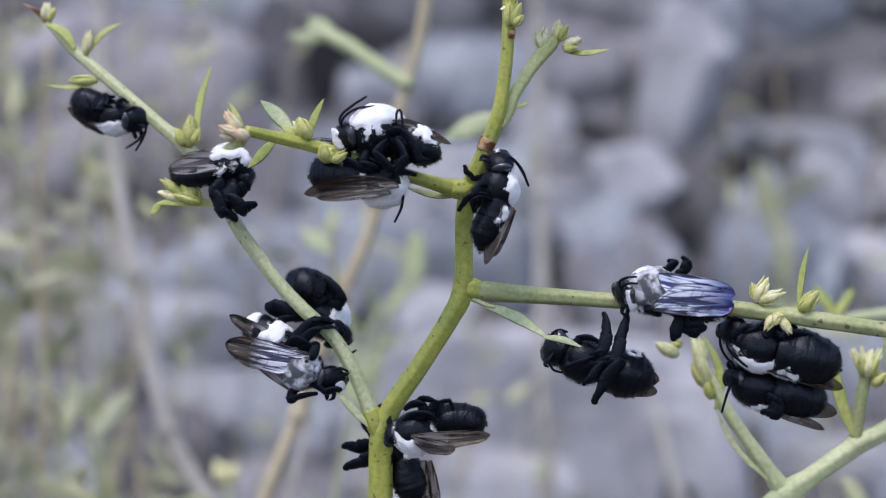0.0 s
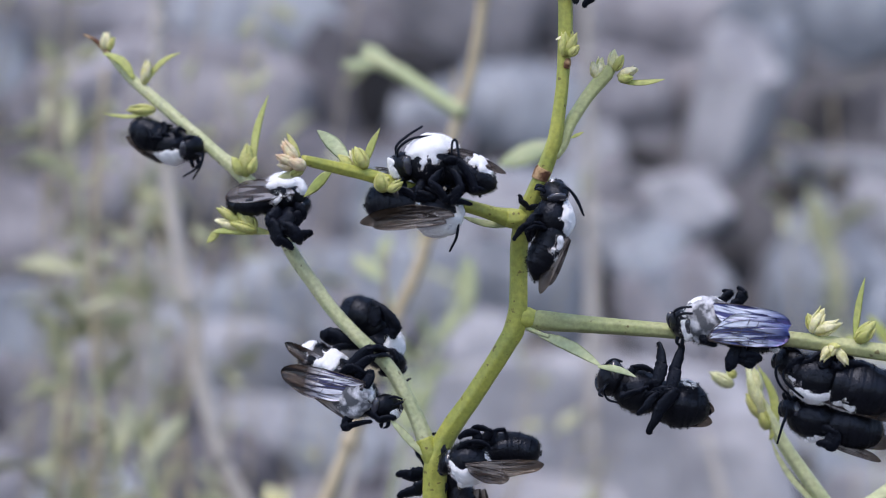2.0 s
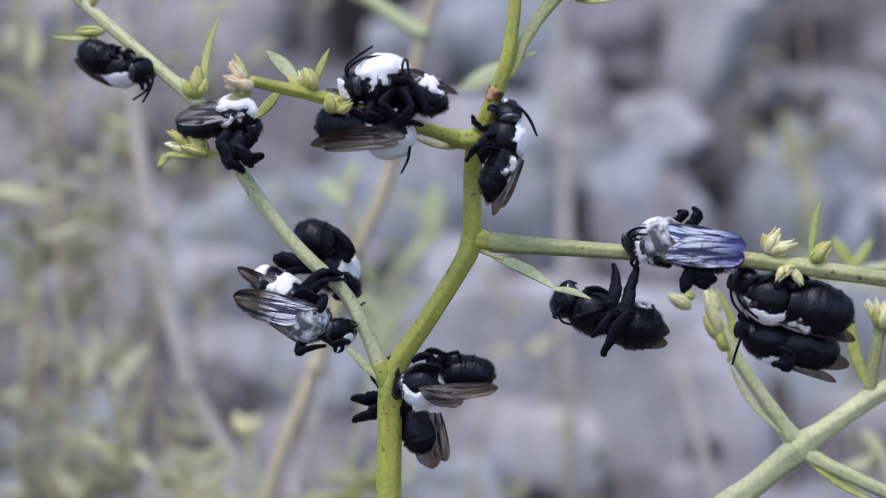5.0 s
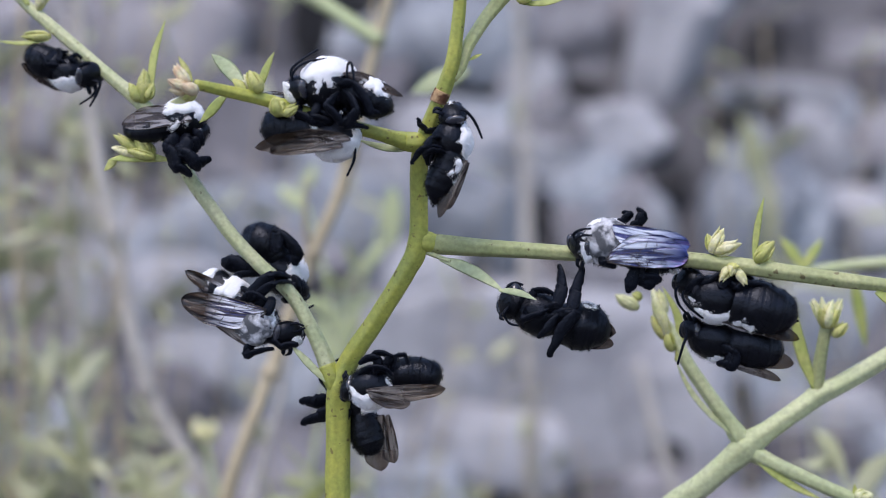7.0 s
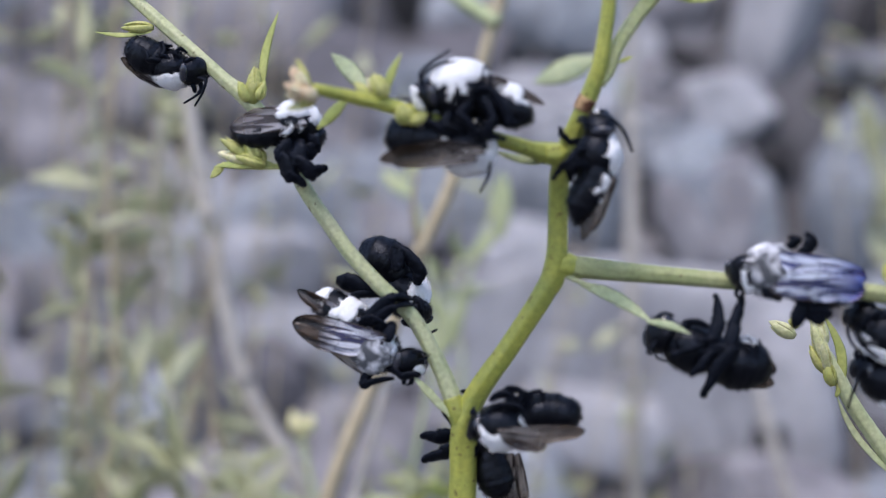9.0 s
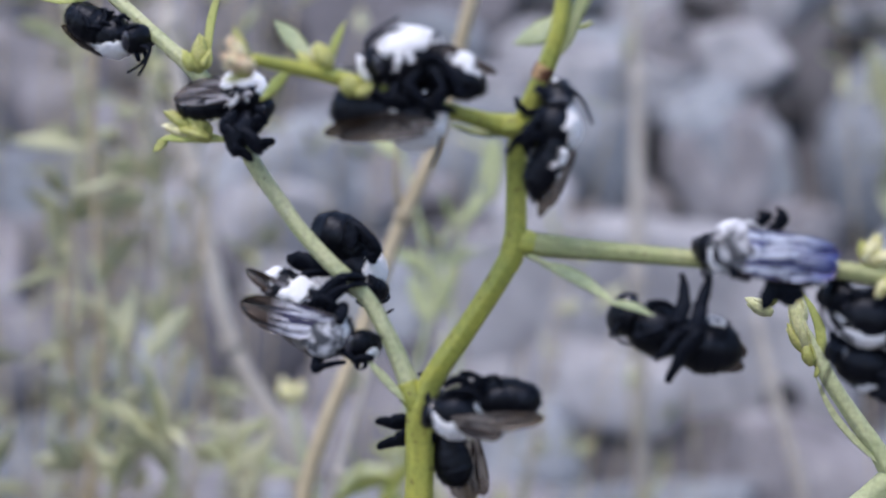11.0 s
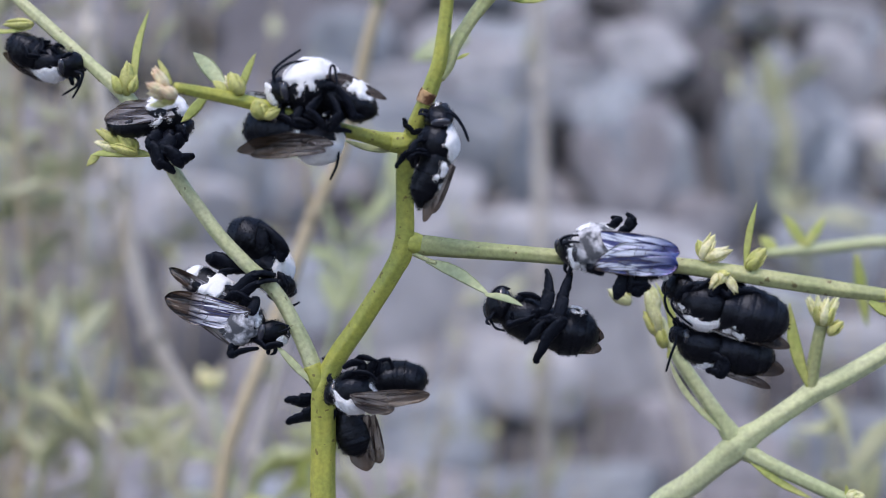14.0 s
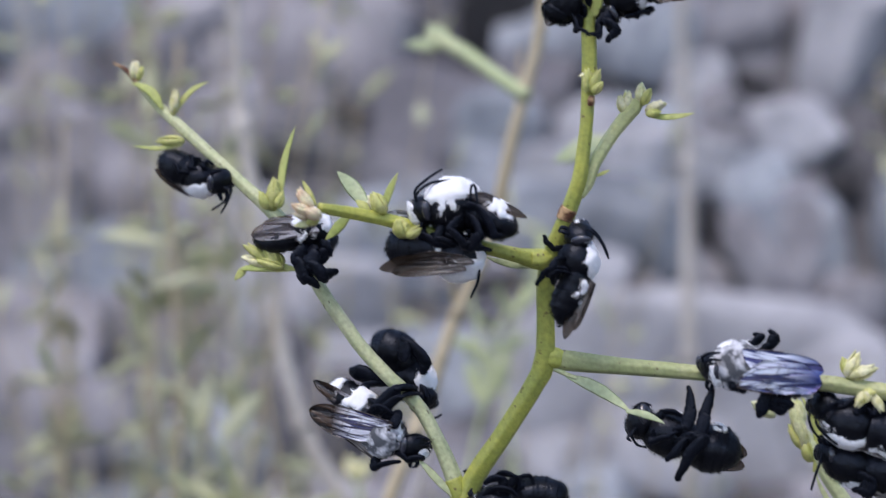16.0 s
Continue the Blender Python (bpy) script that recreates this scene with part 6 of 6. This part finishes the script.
# bee on the long right branch
make_bee("black bee with grey and white fur and blue-sheened wings", (21.88, -4, -2.32), (-1, -0.1, -0.05), (0.02, -1, 0.2),
         thorax=(2.87, 2.74, 2.6),
         white=(((-0.6, -0.4, 0.85), 0.84), ((-0.92, -0.5, 0.1), 0.93), ((-0.8, -0.5, -0.6), 0.945), ((0.45, -0.5, 0.9), 0.88), ((0.85, -0.6, 0.1), 0.945),),
         disc=(((-0.1, -1, 0.1), 0.5),),
         head=((-2.68, -0.2, -0.41), (-0.75, -0.35, -0.5), (-0.55, -0.6, 0.6), 1.09),
         face=(((0.1, -0.95, -0.2), 0.8), ((0.3, -0.7, -0.8), 0.84), ((-0.1, -0.8, 0.6), 0.9),),
         abdomen=([(1.61, 0.4, -0.51), (4.14, 0.5, -1.05), (6.81, 0.7, -1.58), (9.35, 1, -2.1)], [2.05, 2.46, 2.05, 0.82], 0.85),
         bands=((0.2, 0.55, (0, -0.5, -0.9), 0.72), (0.75, 0.85, (0, -0.5, -0.9), 0.9),),
         legs=(
             (1.2, [(1.13, -0.5, 1.84), (2, -0.5, 2.65), (2.81, -0.4, 3.33), (2.02, -0.3, 3.61)]),
             (1.4, [(2.8, -0.3, 1.59), (3.74, -0.2, 2.26), (4.28, -0.2, 3.34), (3.76, -0.1, 3.96)]),
             (1.6, [(1.75, -0.8, -2), (3.38, -1.2, -3.16), (2.71, -1, -5.15), (2.45, -0.8, -5.67)]),
             (1.7, [(3.08, -0.6, -2.19), (5.49, -1.2, -3.03), (4.82, -1, -5.02), (3.25, -0.8, -4.61)]),
             (1.5, [(3.42, -0.4, -2.31), (4.15, -1.4, -4.1), (5.88, -1, -4.35), (5.03, -0.8, -5.01)]),
             (1.2, [(-0.93, -2, -1.4), (-0.48, -2.4, -2.43), (0.71, -2.2, -2.81), (-0.6, -2, -2.27)]),),
         feelers=([(-3.63, -1.8, 0.15), (-3.83, -2.2, 0.92), (-2.97, -2.8, 1.41), (-1.79, -3.2, 1.51)], [(-3.5, -2, -0.27), (-3.5, -2.6, 0.36), (-2.72, -3.2, 0.71), (-1.67, -3.4, 0.69)],),
         wings=(
             ((0.71, -3, 1.78), (9.82, -1.8, 0.12), (0.1, -0.15, -1), 3.56, "blue"),
             ((0.98, -2.9, 1.52), (7.44, -2, -0.02), (0.1, -0.1, -1), 2.19, "blue"),
             ((0.02, -3.3, -2.22), (9.46, -2.6, -2.58), (0.1, -0.1, 1), 3.70, "blue"),
             ((0.15, -3.1, -2.34), (6.97, -2.8, -2.85), (0.1, 0, 1), 2.33, "blue"),),
         seed=10)
# bee hanging from a leaf by its jaws
make_bee("black bee hanging from a leaf by its jaws, belly outwards", (13.78, -1, -10.57), (-1, 0, 0.3), (0.1, 0.9, 0.5),
         thorax=(3.2, 2.64, 2.64),
         white=(((0.2, 0.25, 1), 0.86),),
         head=((-3.27, 0, 1.5), (-0.75, -0.4, 0.1), (0.1, 0.55, 0.85), 1.19),
         abdomen=([(2.03, 0.2, -1.01), (4.2, 0, -1.35), (6.36, 0.2, -1.75), (8.4, 0.6, -2.41)], [2.08, 2.85, 2.64, 1.11], 1),
         bands=((0.2, 0.62, (0.25, 0.1, 1), 0.8),),
         legs=(
             (1.6, [(0.83, -1.8, -0.05), (2.18, -3, 0.93), (2.73, -2.6, 3.29), (2.47, -2, 5.62)]),
             (1.6, [(1.16, -2, -0.73), (3.78, -3.2, 0.19), (4.33, -2.8, 2.61), (5.16, -2.2, 5.47)]),
             (1.6, [(1.5, -2, -1.06), (4.44, -3.4, -0.09), (2.56, -3.4, -2.23), (1.22, -2.8, -4.9)]),
             (1.2, [(0.49, -2, -1.06), (2.31, -3, -0.35), (0.96, -3.2, -1.96), (0.02, -2.8, -2.76)]),
             (1, [(-1.52, -2, 0.62), (-1.84, -3, -0.76), (0.17, -3, -0.08), (1.17, -2.8, 0.46)]),
             (1, [(-1.19, -1.6, 1.31), (-0.51, -1.8, 2.79), (1.18, -2, 2.65), (2.18, -2, 1.84)]),),
         feelers=([(-3.77, -1.4, 2.4), (-3.76, -1.6, 3.2), (-2.88, -1.4, 3.75), (-1.87, -1.2, 3.49)], [(-4.18, -1.2, -0.04), (-3.56, -1.6, -1.07), (-2.41, -1.8, -1.4)],),
         wings=(
             ((2.18, 2.6, 1.11), (9.31, 1.6, -1.85), (0.1, -0.2, -1), 2.78, "smoky"),
             ((2.16, 2.2, -3.37), (8.81, 1.2, -4.03), (0.1, 0, 1), 2.08, "smoky"),),
         seed=11)
# pair under the right branch
make_bee("black bee clinging upside down under the branch", (34.67, -1, -8.85), (-1, 0, 0.2), (-0.15, -0.2, -1),
         thorax=(3.5, 2.92, 2.77),
         white=(((-0.55, -0.55, -0.75), 0.86), ((-0.2, -0.4, -0.95), 0.86), ((0.35, -0.4, -0.9), 0.9), ((-0.85, -0.6, -0.3), 0.93),),
         head=((-3, -0.2, 2.02), (-0.7, -0.65, 0.3), (-0.4, -0.1, -0.85), 1.03),
         abdomen=([(2.14, 0.1, -0.2), (4.44, 0, -0.87), (7.11, 0.2, -1.67), (9.59, 0.6, -2.66)], [2.78, 3.27, 2.92, 1.39], 1),
         bands=((0, 0.4, (-0.1, -0.45, -0.95), 0.84),),
         legs=(
             (1.2, [(-0.97, -1.4, 1.49), (-1.48, -2, 2.27), (-2.69, -2.2, 1.59), (-3.35, -2, 0.93)]),
             (1.2, [(0.36, -1.4, 1.63), (0.57, -2.6, 1.24), (1.66, -2.4, 2.38), (2.52, -1.8, 3.22)]),
             (1.4, [(1.35, -1.4, 1.63), (2.41, -2.6, 1.17), (4.06, -2, 1.6), (6.51, -1.2, 0.97)]),
             (1, [(-1.99, -1.6, 1.28), (-0.71, -2.2, 1.93), (0.53, -1.8, 2.82)]),),
         feelers=([(-4.24, -1.6, 1.48), (-4.67, -2, 1.06), (-4.42, -2, -0.55), (-3.22, -1.6, -2.07)], [(-3.75, -2, 0.93), (-3.92, -2.4, 0.11), (-2.75, -2.4, -1.42), (-1.54, -2, -2.41)],),
         wings=(
             ((0.32, -1.2, -2.52), (9.67, -0.4, -5.29), (0.1, 0.4, 0.9), 2.36, "smoky"),
             ((0.49, 0.6, -2.75), (8.81, 1, -5.01), (0.1, 0.4, 0.9), 1.95, "smoky"),),
         seed=12)
make_bee("black bee pressed against another bee under the branch", (34.59, 1, -13.68), (-1, 0, 0.25), (-0.2, -0.35, -0.9),
         thorax=(3.12, 2.6, 2.47),
         white=(((0.1, -0.3, -1), 0.86),),
         head=((-2.49, -0.2, 1.28), (-0.75, -0.5, 0.1), (-0.4, -0.2, -0.85), 0.88),
         abdomen=([(1.82, 0.1, -0.47), (3.81, 0, -0.73), (5.97, 0.2, -1.06), (8.16, 0.6, -1.32)], [2.25, 2.74, 2.53, 1.26], 1),
         legs=(
             (1.9, [(0.52, -1.4, -1.23), (2.21, -2.4, -1.69), (1.83, -2, -3.17), (0.48, -1.6, -2.91)]),),
         feelers=([(-3.14, -1.6, 1.25), (-3.31, -2, 0.44), (-3.81, -2.2, -0.91), (-4.42, -2, -3)],),
         wings=(
             ((0.92, -0.6, -2.37), (9.34, -0.2, -3.41), (0.1, 0.3, 1), 2.53, "smoky"),
             ((0.99, -1.2, -2.77), (7.71, -0.8, -5.16), (0.2, 0.5, 0.9), 1.40, "smoky"),),
         seed=13)
# pair at the top of the stem
make_bee("black bee high on the upright stem", (2.54, -9, 39.63), (0.4, -0.2, 0.9), (-0.8, -0.4, 0.3),
         thorax=(2.4, 2.29, 2.17),
         white=(((-0.8, -0.2, 0.7), 0.75),),
         head=((0.79, 0, 3.28), (0.3, -0.5, 0.8), (-0.7, -0.4, 0.5), 0.92),
         abdomen=([(-0.26, 0, -0.32), (-0.66, 0, -0.97), (-1.01, 0.2, -1.58), (-1.37, 0.4, -2.19)], [1.75, 2.02, 1.61, 0.94], 1),
         legs=(
             (0.5, [(0.96, -1.4, -1.63), (1.69, -2, -3.4), (2.88, -2.2, -4.13), (4.28, -2, -4.53)]),),
         wings=(
             ((-1.19, -1, 0.83), (-2.31, 0, -2.57), (0.7, -0.3, 0), 1.75, "smoky"),),
         seed=14)
make_bee("black bee with white fur beside it on the stem", (9.32, -8, 40.24), (-0.9, -0.1, -0.3), (0.3, -0.3, 0.9),
         thorax=(2.41, 2.3, 2.18),
         white=(((0.7, -0.4, 0.5), 0.55), ((0.9, -0.3, -0.3), 0.86),),
         head=((-1.73, -0.4, -2.2), (-0.5, -0.6, -0.6), (-0.6, -0.4, 0.6), 0.77),
         abdomen=([(1.63, 0, 0.93), (3.26, 0, 1.4), (4.87, 0.2, 1.51), (6.47, 0.4, 1.16)], [1.76, 2.16, 1.89, 0.81], 1),
         legs=(
             (1.4, [(-1.21, -1, -1.48), (-2, -1.6, -3.08), (-0.7, -1.6, -4.23), (-1.82, -1.4, -5.27)]),
             (1, [(-1.86, -1, -1.78), (-2.93, -1.4, -3.47), (-2.8, -1.4, -4.72)]),),
         feelers=([(-2.45, -1, -2.95), (-2.65, -1.6, -4.17), (-4.04, -2, -4.52)],),
         wings=(
             ((1.12, -1.6, 1.27), (8.12, -0.5, 0.58), (0.1, -0.2, -1), 2.30, "smoky"),),
         seed=15)
